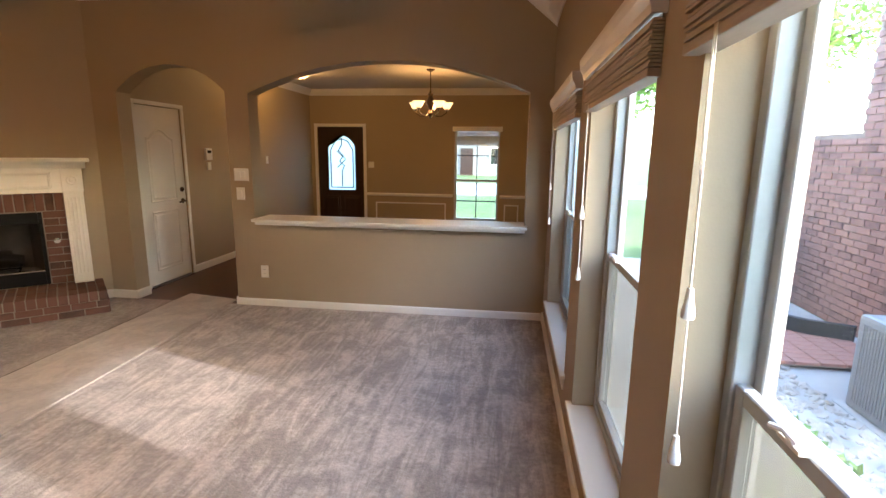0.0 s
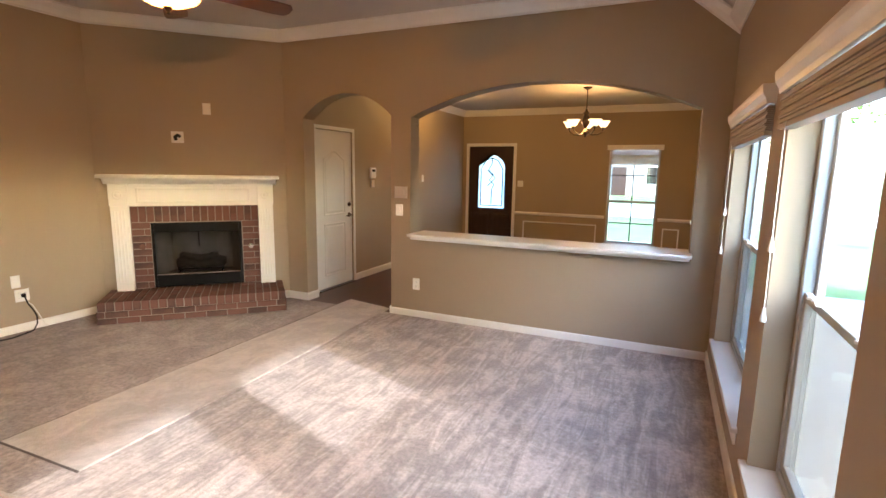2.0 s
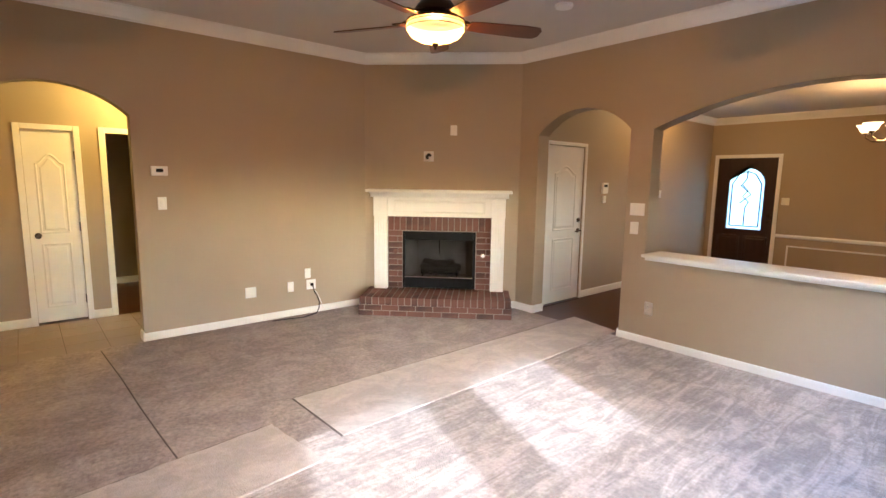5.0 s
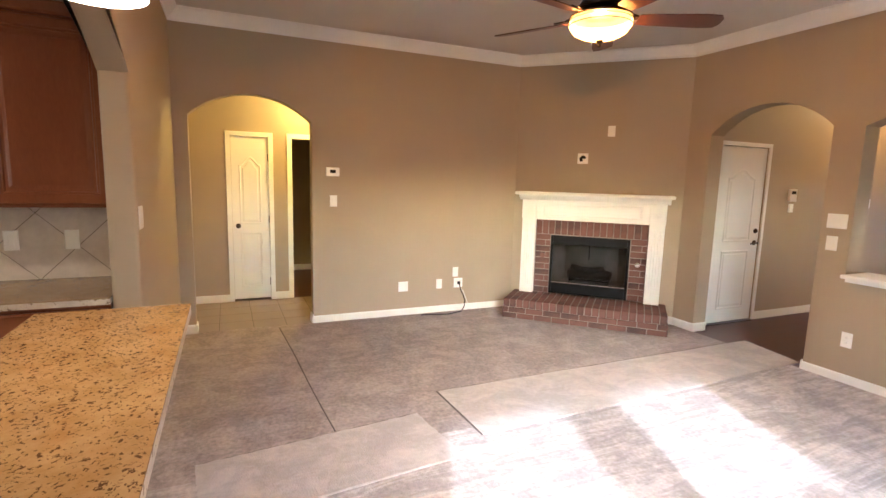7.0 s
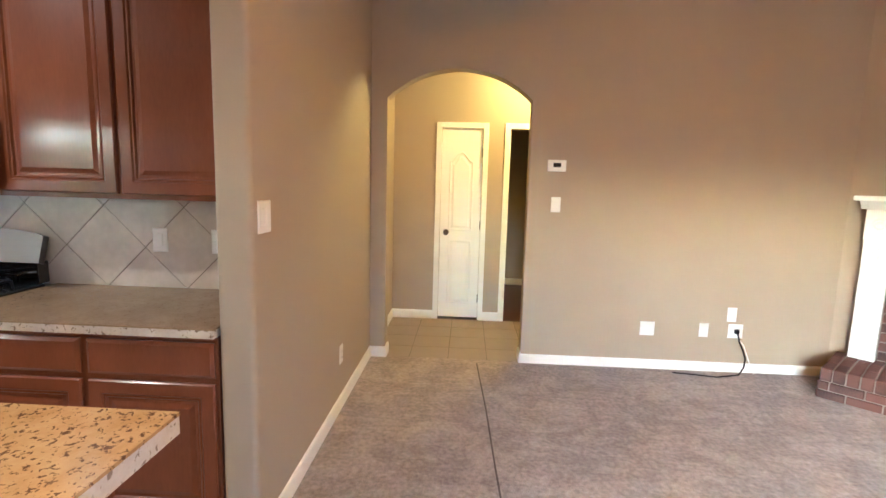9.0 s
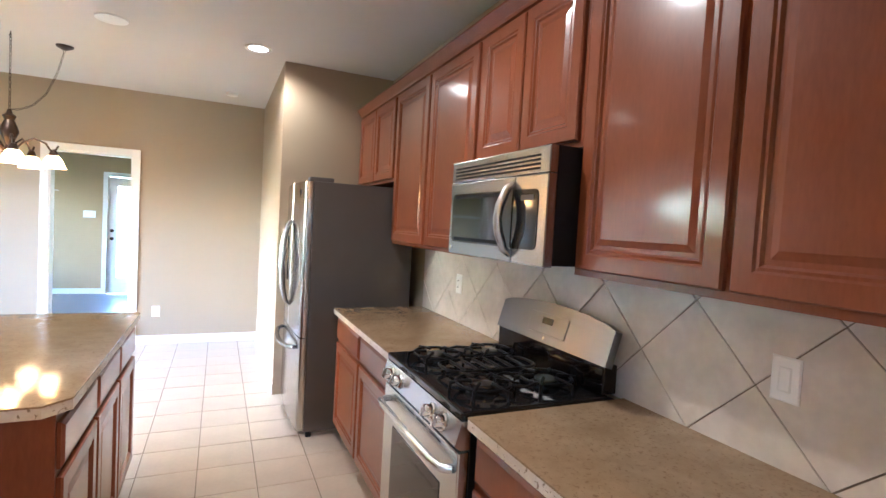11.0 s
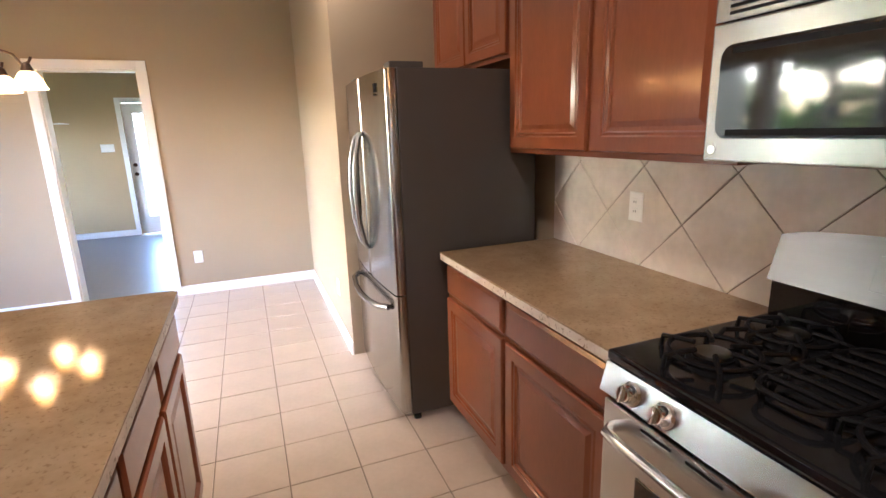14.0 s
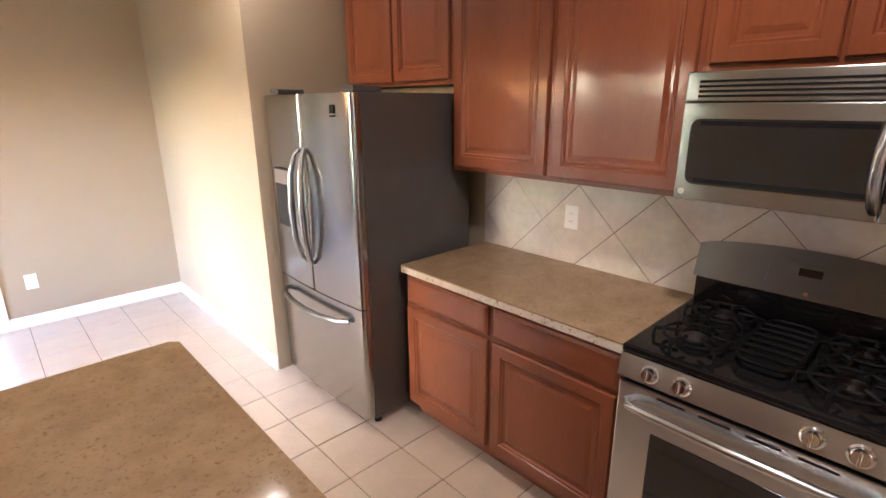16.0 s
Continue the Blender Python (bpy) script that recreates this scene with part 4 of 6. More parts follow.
for z in (0.62, 1.5):
    part("muntin", B(dx0 + 0.04, dx1 - 0.04, YD + 0.068, YD + 0.076, z - 0.009, z + 0.009), BLACK, dw)
pn = part("pane", B(dx0 + 0.03, dx1 - 0.03, YD + 0.080, YD + 0.084, 0.27, 1.97), GLASS, dw)
pn.visible_shadow = False
raised = thing("window_blind", "taupe faux-wood blind drawn up with white valance", "window blind")
part("valance", B(dx0 - 0.045, dx1 + 0.045, YD - 0.04, YD - 0.001, 1.955, 2.045, bevel=0.008), WHITE, raised, "white valance")
for k in range(10):
    part("slat", B(dx0 + 0.01, dx1 - 0.01, YD - 0.03, YD + 0.022, 1.72 + k * 0.0235, 1.738 + k * 0.0235), BLIND, raised)
part("bottom_rail", B(dx0 + 0.01, dx1 - 0.01, YD - 0.032, YD + 0.022, 1.695, 1.714, bevel=0.003), BLIND, raised)
structure("window_sill", B(dx0 - 0.03, dx1 + 0.03, YD - 0.03, YD + 0.05, 0.215, 0.24, bevel=0.005), WHITE, "white painted window stool", "window sill")
ch = bmesh.new()
RAIL = [(0, 0), (0.012, 0.004), (0.022, 0.02), (0.022, 0.04), (0.01, 0.055), (0, 0.06)]
sweep_profile(ch, RAIL, (-2.655, YD, 0.69), (dx0 - 0.03, YD, 0.69), (0, -1, 0))
sweep_profile(ch, RAIL, (dx1 + 0.03, YD, 0.69), (XE, YD, 0.69), (0, -1, 0))
sweep_profile(ch, RAIL, (XE, YN + 0.19, 0.69), (XE, YD, 0.69), (-1, 0, 0))
structure("trim_chair_rail", ch, WHITE, "white chair rail on the dining wall", "chair rail")


def wall_frame(x0, x1, z0, z1):
    bm = bmesh.new()
    for a in ((x0, x1, z1 - 0.025, z1), (x0, x1, z0, z0 + 0.025), (x0, x0 + 0.025, z0 + 0.025, z1 - 0.025), (x1 - 0.025, x1, z0 + 0.025, z1 - 0.025)):
        box(bm, a[0], a[1], YD - 0.014, YD - 0.001, a[2], a[3], bevel=0.004, seg=1)
    structure("trim_panel_frame", bm, WHITE, "white picture-frame wainscot moulding", "moulding")


wall_frame(-2.48, -1.06, 0.2, 0.57)
wall_frame(0.08, 0.36, 0.2, 0.57)
# dark plank floor of the entry and dining room
dfl = structure("floor_dining", B(XH, XE, YN, YD, -0.02, -0.006), DARKWOOD, "dark hardwood plank floor", "floor")


# ---- ceiling fan ----
FAN_TURN = 138


def ceiling_fan(x, y):
    t = thing("ceiling_fan", "five-blade bronze ceiling fan with lit amber glass bowl", "ceiling fan", Matrix.Translation((x, y, -0.045)))
    part("canopy", lathe(bmesh.new(), [(0, 3.095), (0.075, 3.095), (0.07, 3.0), (0.03, 2.96), (0, 2.96)]), BRONZE, t, "", True)
    part("downrod", cyl(bmesh.new(), (0, 0, 2.80), (0, 0, 2.98), 0.014), BRONZE, t, "", True)
    part("motor_housing", lathe(bmesh.new(), [(0, 2.84), (0.03, 2.84), (0.045, 2.80), (0.075, 2.74), (0.11, 2.70), (0.135, 2.665), (0.135, 2.645), (0.10, 2.63), (0.10, 2.615), (0, 2.615)]), BRONZE, t, "dark bronze housing", True)
    part("fitter_ring", lathe(bmesh.new(), [(0.10, 2.625), (0.165, 2.61), (0.184, 2.60), (0.184, 2.592), (0.16, 2.588), (0.10, 2.6)]), BRONZE, t, "", True)
    bowl = part("glass_bowl", lathe(bmesh.new(), [(0.15, 2.60), (0.176, 2.59), (0.182, 2.568), (0.178, 2.546), (0.155, 2.512), (0.11, 2.488), (0.06, 2.474), (0.03, 2.468), (0, 2.467)], seg=40), FANGLOW, t, "lit amber glass bowl", True)
    for z in (2.58, 2.553):
        part("bowl_band", lathe(bmesh.new(), [(0.180, z + 0.003), (0.185, z), (0.180, z - 0.003)], seg=40), BRONZE, t, "", True)
    part("finial", lathe(bmesh.new(), [(0, 2.47), (0.022, 2.468), (0.018, 2.455), (0.008, 2.445), (0.012, 2.437), (0, 2.428)], seg=16), BRONZE, t, "", True)
    for k in range(5):
        a = radians(FAN_TURN + 72 * k)
        m = Matrix.Rotation(a, 4, 'Z')
        arm = tube(bmesh.new(), [(0.10, 0, 2.64), (0.16, 0, 2.625), (0.22, 0.0, 2.607)], 0.012, 8)
        box(arm, 0.20, 0.29, -0.028, 0.028, 2.598, 2.606, bevel=0.002, seg=1)
        part("blade_arm", arm, BRONZE, t, "", True).matrix_basis = m
        pts = [(0.22, -0.05), (0.30, -0.06), (0.60, -0.073), (0.69, -0.066), (0.715, -0.03), (0.715, 0.03), (0.69, 0.066), (0.60, 0.073), (0.30, 0.06), (0.22, 0.05)]
        bl = prism(bmesh.new(), pts, "z", -0.003, 0.003)
        part("blade", bl, BLADE, t, "dark cherry fan blade").matrix_basis = m @ Matrix.Translation((0, 0, 2.593)) @ Matrix.Rotation(radians(-13), 4, 'X')
    return t


ceiling_fan(-2.455, 2.33)


# ---- chandeliers and lamps ----
def chandelier(name, label, x, y, ceil, z, arms, reach, down, glowmat, phase=0.0, chain=True):
    t = thing(name, label, "chandelier", Matrix.Translation((x, y, 0)))
    body = [(0, z + 0.30), (0.012, z + 0.30), (0.02, z + 0.27), (0.045, z + 0.25), (0.03, z + 0.22), (0.05, z + 0.17), (0.06, z + 0.13), (0.035, z + 0.07), (0.02, z + 0.03), (0.035, z + 0.0), (0.05, z - 0.02), (0.03, z - 0.05), (0.012, z - 0.07), (0.02, z - 0.085), (0, z - 0.10)]
    part("column", lathe(bmesh.new(), body, seg=20), BRONZE, t, "turned dark bronze column", True)
    if chain:
        part("stem", cyl(bmesh.new(), (0, 0, z + 0.29), (0, 0, ceil - 0.02), 0.007, seg=8), BRONZE, t)
        part("canopy", lathe(bmesh.new(), [(0, ceil), (0.065, ceil), (0.06, ceil - 0.015), (0.02, ceil - 0.035), (0, ceil - 0.035)]), BRONZE, t, "", True)
    for k in range(arms):
        m = Matrix.Rotation(radians(phase + 360 / arms * k), 4, 'Z')
        if down:
            pts = [(0.03, 0, z - 0.01), (0.08, 0, z + 0.06), (0.15, 0, z + 0.10), (0.22, 0, z + 0.07), (reach - 0.02, 0, z + 0.02), (reach + 0.015, 0, z + 0.03), (reach + 0.03, 0, z + 0.06)]
            cup = [(0, z + 0.025), (0.02, z + 0.022), (0.03, z - 0.005), (0.033, z - 0.02), (0, z - 0.02)]
            sh = [(0.03, z - 0.018), (0.045, z - 0.03), (0.065, z - 0.065), (0.078, z - 0.10), (0.088, z - 0.118), (0.085, z - 0.118), (0.074, z - 0.10), (0.06, z - 0.065), (0.04, z - 0.032), (0, z - 0.026)]
            bulb = [(0, z - 0.03), (0.02, z - 0.04), (0.03, z - 0.07), (0.022, z - 0.095), (0, z - 0.10)]
        else:
            pts = [(0.03, 0, z - 0.02), (0.09, 0, z - 0.06), (0.17, 0, z - 0.055), (0.24, 0, z - 0.01), (reach, 0, z + 0.035)]
            cup = [(0, z + 0.02), (0.025, z + 0.025), (0.035, z + 0.045), (0, z + 0.05)]
            sh = [(0, z + 0.045), (0.035, z + 0.048), (0.055, z + 0.07), (0.07, z + 0.11), (0.095, z + 0.135), (0.092, z + 0.136), (0.066, z + 0.113), (0.05, z + 0.074), (0, z + 0.055)]
            bulb = [(0, z + 0.055), (0.02, z + 0.07), (0.026, z + 0.09), (0.015, z + 0.11), (0, z + 0.115)]
        part("arm", tube(bmesh.new(), pts, 0.0075, 8), BRONZE, t, "", True).matrix_basis = m
        mm = m @ Matrix.Translation((reach, 0, 0))
        part("cup", lathe(bmesh.new(), cup, seg=14), BRONZE, t, "", True).matrix_basis = mm
        part("shade", lathe(bmesh.new(), sh, seg=24), glowmat, t, "lit frosted glass shade", True).matrix_basis = mm
    return t


chandelier("chandelier", "bronze dining chandelier with five lit glass bowls", -1.02, 7.77, HD, 2.14, 5, 0.25, False, BULBGLOW, 20)
bc = chandelier("chandelier", "bronze breakfast chandelier with lit bell shades on a swag chain", -0.83, -4.95, HK, 1.90, 5, 0.27, True, BULBGLOW, 40, False)


def chain_run(name, pts, parent):
    """Links along a line."""
    pts = [Vector(p) for p in pts]
    bm = bmesh.new()
    k = 0
    for p, q in zip(pts, pts[1:]):
        nlinks = max(1, int((q - p).length / 0.026))
        d = (q - p).normalized()
        for i in range(nlinks):
            c = p.lerp(q, (i + 0.5) / nlinks)
            side = d.cross(Vector((0.3, 1, 0.1))).normalized()
            up = d.cross(side)
            s = side if k % 2 else up
            tube(bm, [c + d * 0.016 * math.cos(a) + s * 0.008 * math.sin(a) for a in [2 * math.pi * j / 8 for j in range(9)]], 0.0022, 5)
            k += 1
    return part(name, bm, BRONZE, parent, "dark bronze chain", True)


chain_run("chain", [(0, 0, 2.20), (0, 0, HK - 0.02)], bc)
sw = [(0.0, 0.0, 2.20), (-0.05, -0.03, 2.21), (-0.12, -0.075, 2.26), (-0.19, -0.12, 2.37), (-0.25, -0.155, 2.55), (-0.29, -0.18, HK - 0.03)]
chain_run("swag_chain", sw, bc)
part("hook", tube(bmesh.new(), [(0, 0, HK), (0, 0, HK - 0.02), (0.01, 0, HK - 0.03), (0, 0, HK - 0.04)], 0.004, 6), BRONZE, bc)
part("canopy", lathe(bmesh.new(), [(0, HK), (0.062, HK), (0.058, HK - 0.012), (0.02, HK - 0.032), (0, HK - 0.032)], (-0.29, -0.18, 0)), BRONZE, bc, "", True)
fl = thing("flush_light", "round lit flush ceiling light in the entry", "ceiling light", Matrix.Translation((-3.06, 7.87, 0)))
part("base", lathe(bmesh.new(), [(0, HD), (0.15, HD), (0.155, HD - 0.02), (0, HD - 0.02)]), BRONZE, fl, "", True)
part("glass_dish", lathe(bmesh.new(), [(0.145, HD - 0.02), (0.14, HD - 0.05), (0.09, HD - 0.085), (0.03, HD - 0.10), (0, HD - 0.10)]), BULBGLOW, fl, "lit frosted dish", True)
hl = thing("hall_light", "yellow lit flush ceiling light in the hall", "ceiling light", Matrix.Translation((-6.0, 1.35, 0)))
part("base", lathe(bmesh.new(), [(0, 2.62), (0.12, 2.62), (0.12, 2.60), (0, 2.60)]), BRONZE, hl, "", True)
part("glass_dish", lathe(bmesh.new(), [(0.115, 2.60), (0.11, 2.56), (0.06, 2.52), (0, 2.51)]), HALLGLOW, hl, "lit glass dish", True)
pl = thing("pendant_light", "small pendant lamp with lit glass shade above the bar", "pendant light", Matrix.Translation((-1.50, -0.03, 0)))
part("canopy", lathe(bmesh.new(), [(0, HL), (0.055, HL), (0.05, HL - 0.02), (0, HL - 0.03)]), BRONZE, pl, "", True)
part("stem", cyl(bmesh.new(), (0, 0, 2.2), (0, 0, HL - 0.02), 0.006, seg=8), BRONZE, pl)
part("cap", lathe(bmesh.new(), [(0, 2.22), (0.03, 2.21), (0.035, 2.16), (0, 2.16)]), BRONZE, pl, "", True)
part("shade", lathe(bmesh.new(), [(0.03, 2.17), (0.06, 2.13), (0.10, 2.06), (0.12, 2.01), (0.115, 2.008), (0.09, 2.06), (0.05, 2.12), (0, 2.15)], seg=28), CANGLOW, pl, "lit frosted glass shade", True)


def downlight(x, y, lit=True):
    t = thing("recessed_light" if lit else "ceiling_speaker", "white recessed ceiling downlight, lit" if lit else "round white flush ceiling speaker", "downlight" if lit else "speaker", Matrix.Translation((x, y, HK)), "kitchen downlights" if lit else "")
    part("trim_ring", lathe(bmesh.new(), [(0.07, -0.002), (0.10, -0.002), (0.098, -0.009), (0.072, -0.006)], seg=28), WHITE, t, "", True)
    if lit:
        part("bulb", lathe(bmesh.new(), [(0.071, -0.002), (0.05, -0.01), (0, -0.014)], seg=24), CANGLOW, t, "lit reflector bulb", True)
    else:
        part("grille", lathe(bmesh.new(), [(0.071, -0.004), (0.04, -0.007), (0, -0.008)], seg=24), PLASTIC, t, "", True)
    return t


for x, y in ((-2.53, -4.26), (-0.70, -4.15), (-2.45, -1.95)):
    downlight(x, y)
downlight(-1.59, -4.21, False)
sm = thing("smoke_detector", "round white smoke detector on the ceiling", "smoke detector", Matrix.Translation((-2.38, -5.91, HK)))
part("body", lathe(bmesh.new(), [(0, 0), (0.06, 0), (0.06, -0.012), (0.05, -0.03), (0.02, -0.036), (0, -0.036)], seg=24), PLASTIC, sm, "", True)
sv = thing("ceiling_sensor", "white round detector on the living room ceiling", "smoke detector", Matrix.Translation((-2.65, 3.88, HL)))
part("body", lathe(bmesh.new(), [(0, 0), (0.075, 0), (0.07, -0.025), (0.03, -0.035), (0, -0.035)], seg=24), PLASTIC, sv, "", True)

# ---- plates, switches, wall devices ----
wall_plate("wall_plate", "white blank cable plate low on the wall", "wall plate", XW, 2.09, 0.34, FACE_E, 0.115, 0.115, "none")
wall_plate("cable_plate", "white cable jack plate low on the wall", "wall plate", XW, 2.54, 0.345, FACE_E, 0.072, 0.115, "none")
wall_plate("wall_plate", "white plate above the outlet", "wall plate", XW, 2.75, 0.48, FACE_E, 0.072, 0.115, "none")
wall_plate("outlet", "white outlet with a black plug and cable", "outlet", XW, 2.79, 0.345, FACE_E, 0.115, 0.115)
wall_plate("light_switch", "white rocker switch below the thermostat", "light switch", XW, 1.295, 1.32, FACE_E, 0.075, 0.12, "switch")
th = thing("thermostat", "white wall thermostat with a small grey display", "thermostat", Matrix.Translation((XW, 1.285, 1.625)) @ FACE_E)
part("body", B(-0.07, 0.07, 0, 0.028, -0.045, 0.045, bevel=0.006), PLASTIC, th)
part("display", B(-0.03, 0.03, 0.0275, 0.030, -0.012, 0.022), BLACK, th, "dark display")
al = thing("alarm_keypad", "white alarm keypad with display on the entry wall", "keypad", Matrix.Translation((XH, 6.50, 1.44)) @ FACE_E)
part("body", B(-0.065, 0.065, 0, 0.03, -0.02, 0.13, bevel=0.006), PLASTIC, al)
part("display", B(-0.04, 0.04, 0.0295, 0.032, 0.07, 0.105), BLACK, al, "dark display")
part("flap", B(-0.035, 0.035, 0, 0.02, -0.15, -0.05, bevel=0.004), PLASTIC, al)
wall_plate("light_switch", "white two-gang switch beside the pass-through", "light switch", -2.41, YN, 1.32, FACE_S, 0.15, 0.12, "switch")
wall_plate("light_switch", "white switch plate below the two-gang switch", "light switch", -2.43, YN, 1.135, FACE_S, 0.085, 0.12, "switch")
wall_plate("outlet", "white outlet on the half wall", "outlet", -2.225, YN, 0.36, FACE_S, 0.08, 0.125)
wall_plate("light_switch", "white rocker switch on the kitchen wall", "light switch", -3.155, YC, 1.325, Matrix(), 0.115, 0.125, "switch")
wall_plate("outlet", "white outlet low on the kitchen wall", "outlet", -4.32, YC, 0.36, Matrix(), 0.075, 0.12)
wall_plate("light_switch", "white switch beside the front door", "light switch", -2.565, YD, 1.3, FACE_S, 0.115, 0.12, "switch")
wall_plate("light_switch", "white switch on the entry wall", "light switch", XH, 8.13, 1.40, FACE_E, 0.075, 0.12, "switch")
wall_plate("wall_plate", "white plate high on the chimney wall", "wall plate", 0, 0, 0, Matrix(), 0.08, 0.12, "none").matrix_world = FM @ Matrix.Translation((0.80, 0.001, 2.17))
wb = thing("media_box", "white recessed media box with a dark cable end", "wall plate", FM @ Matrix.Translation((1.10, 0.001, 1.86)))
part("plate", rings(bmesh.new(), -0.06, 0.06, -0.06, 0.06, [(0, 0.004), (0.02, 0.006), (0.024, -0.001)], 0.0), PLASTIC, wb)
part("cable_end", tube(bmesh.new(), [(-0.02, 0.0, 0.01), (-0.005, 0.03, 0.02), (0.02, 0.04, 0.0), (0.01, 0.03, -0.03)], 0.018, 8), BLACK, wb, "black cable loop", True)
cb = thing("power_cable", "black power cable running down to the carpet", "cable")
part("plug", B(XW + 0.01, XW + 0.04, 2.775, 2.805, 0.33, 0.365, bevel=0.006), BLACK, cb)
part("cord", tube(bmesh.new(), [(XW + 0.04, 2.79, 0.34), (XW + 0.06, 2.80, 0.27), (XW + 0.05, 2.84, 0.20), (XW + 0.04, 2.87, 0.13), (XW + 0.05, 2.86, 0.06), (XW + 0.10, 2.80, 0.016), (XW + 0.16, 2.60, 0.012), (XW + 0.12, 2.42, 0.012), (XW + 0.10, 2.28, 0.012)], 0.006, 8), BLACK, cb, "", True)
wc = thing("coax_cable", "white coax cable hanging to the carpet", "cable")
part("cord", tube(bmesh.new(), [(XW + 0.012, 2.80, 0.30), (XW + 0.03, 2.85, 0.24), (XW + 0.03, 2.90, 0.12), (XW + 0.04, 2.93, 0.03), (XW + 0.06, 2.94, 0.012)], 0.004, 6), CORD, wc, "", True)

# ---- loose carpet strips and seams ----
def strip(name, corners, z, mat, label):
    """A carpet sheet with a slightly wavy, frayed rim."""
    bm = bmesh.new()
    rg = random.Random(len(label))
    pts = []
    n = 24
    for (ax, ay), (bx, by) in zip(corners, corners[1:] + corners[:1]):
        for k in range(n):
            u = k / n
            pts.append((ax + (bx - ax) * u + rg.uniform(-.005, .005), ay + (by - ay) * u + rg.uniform(-.005, .005)))
    prism(bm, pts, "z", -0.002, z)
    return tagged(link_mesh(name, bm, mat), label, "carpet")


strip("carpet_strip", [(-3.195, 1.655), (-2.515, 1.675), (-2.63, YN + 0.13), (-3.24, YN + 0.25)], 0.010, CARPETL, "pale loose carpet strip laid over the taupe carpet")
strip("carpet_strip", [(-2.772, 0.05), (-2.20, 0.10), (-2.345, 1.465), (-2.92, 1.385)], 0.010, CARPETL, "pale loose carpet strip with cut ends on the carpet")


def seam(pts, w=0.010, mat=SEAM, z=0.004, label="dark open seam in the taupe carpet"):
    return tagged(link_mesh("carpet_seam", tube(bmesh.new(), [(x, y, z) for x, y in pts], w / 2, 6), mat), label, "seam")


seam([(-5.2, 0.715), (-4.4, 0.76), (-3.7, 0.785), (-3.2, 0.81), (-2.87, 0.83)])
seam([(-2.772, 0.05), (-2.82, 0.48), (-2.865, 0.88), (-2.925, 1.385)], 0.012)
seam([(-3.245, 5.1), (-3.23, 3.6), (-3.208, 2.4), (-3.2, 1.65)], 0.012)
seam([(-3.2, 1.65), (-2.9, 1.66), (-2.51, 1.672)], 0.014)
seam([(-2.63, 4.98), (-2.59, 4.0), (-2.556, 3.0), (-2.532, 2.2), (-2.515, 1.68)], 0.016, CARPETL, 0.007, "pale raised seam along the carpet strip")
seam([(-2.345, 1.465), (-2.30, 1.0), (-2.25, 0.5), (-2.20, 0.10)], 0.016, CARPETL, 0.007, "pale raised seam along the carpet strip")


# ---- kitchen cabinets ----
DOORSTEPS = [(0, 0.012), (0.005, 0.018), (0.052, 0.018), (0.058, 0.012), (0.066, 0.014), (0.072, 0.006), (0.085, 0.006), (0.105, 0.012)]
DRAWSTEPS = [(0, 0.010), (0.014, 0.018)]


def base_cabinet(label, width, m, units, depth=0.60, group=""):
    """Floor cabinet; local x along its front, face to +y. units: (x0, x1) of each drawer-over-door bay."""
    t = thing("base_cabinet", label, "cabinet", m, group)
    body = bmesh.new()
    box(body, 0, width, -depth, 0, 0.10, 0.868)
    part("body", body, CHERRY, t)
    part("toe_kick", B(0.0, width, -depth, -0.07, 0.002, 0.099), CHERRY, t)
    for a, b in units:
        part("drawer_front", rings(bmesh.new(), a + 0.014, b - 0.014, 0.705, 0.845, DRAWSTEPS, 0.0), CHERRY, t)
        part("door", rings(bmesh.new(), a + 0.014, b - 0.014, 0.125, 0.682, DOORSTEPS, 0.0), CHERRY, t)
    return t


def wall_cabinet(label, width, z0, z1, m, doors, depth=0.30):
    t = thing("wall_cabinet", label, "cabinet", m, "kitchen wall cabinets")
    part("body", B(0, width, -depth, 0, z0, z1), CHERRY, t)
    for a, b in doors:
        part("door", rings(bmesh.new(), a, b, z0 + 0.022, z1 - 0.012, DOORSTEPS, 0.0), CHERRY, t)
    return t


XB = -3.065          # face frame of the floor cabinets
XU = -3.415          # face frame of the wall cabinets


def along(x, y):
    """Pose of a cabinet that starts at y and runs towards -y, facing +x."""
    return Matrix.Translation((x, y, 0)) @ FACE_E


base_cabinet("cherry base cabinet with drawer beside the refrigerator", 0.588, along(XB, -2.872), [(0, 0.588)], 0.61, "kitchen base cabinets")
base_cabinet("cherry base cabinet with drawer beside the stove", 0.62, along(XB, -2.25), [(0, 0.62)], 0.61, "kitchen base cabinets")
base_cabinet("wide cherry base cabinet with two drawers and doors", 1.145, along(XB, -0.335), [(0, 0.53), (0.53, 1.145)], 0.61, "kitchen base cabinets")
UT = 2.40
wall_cabinet("cherry wall cabinet over the refrigerator", 0.975, 1.80, UT, along(XU, -3.472), [(0.02, 0.482), (0.494, 0.955)], 0.26)
wall_cabinet("cherry wall cabinet with two tall doors", 1.22, 1.362, UT, along(XU, -2.251), [(0.02, 0.592), (0.622, 1.20)], 0.26)
wall_cabinet("cherry wall cabinet over the microwave", 0.755, 1.80, UT, along(XU, -1.495), [(0.02, 0.372), (0.384, 0.735)], 0.26)
wall_cabinet("cherry wall cabinet over the counter", 1.16, 1.362, UT, along(XU, -0.334), [(0.025, 0.585), (0.605, 1.14)], 0.26)
cm = bmesh.new()
sweep_profile(cm, [(-0.26, 0), (0.0, 0), (0.012, 0.004), (0.016, 0.018), (0.035, 0.04), (0.05, 0.055), (0.05, 0.066), (-0.26, 0.066)], (XU, -4.448, UT + 0.001), (XU, -0.334, UT + 0.001), (1, 0, 0))
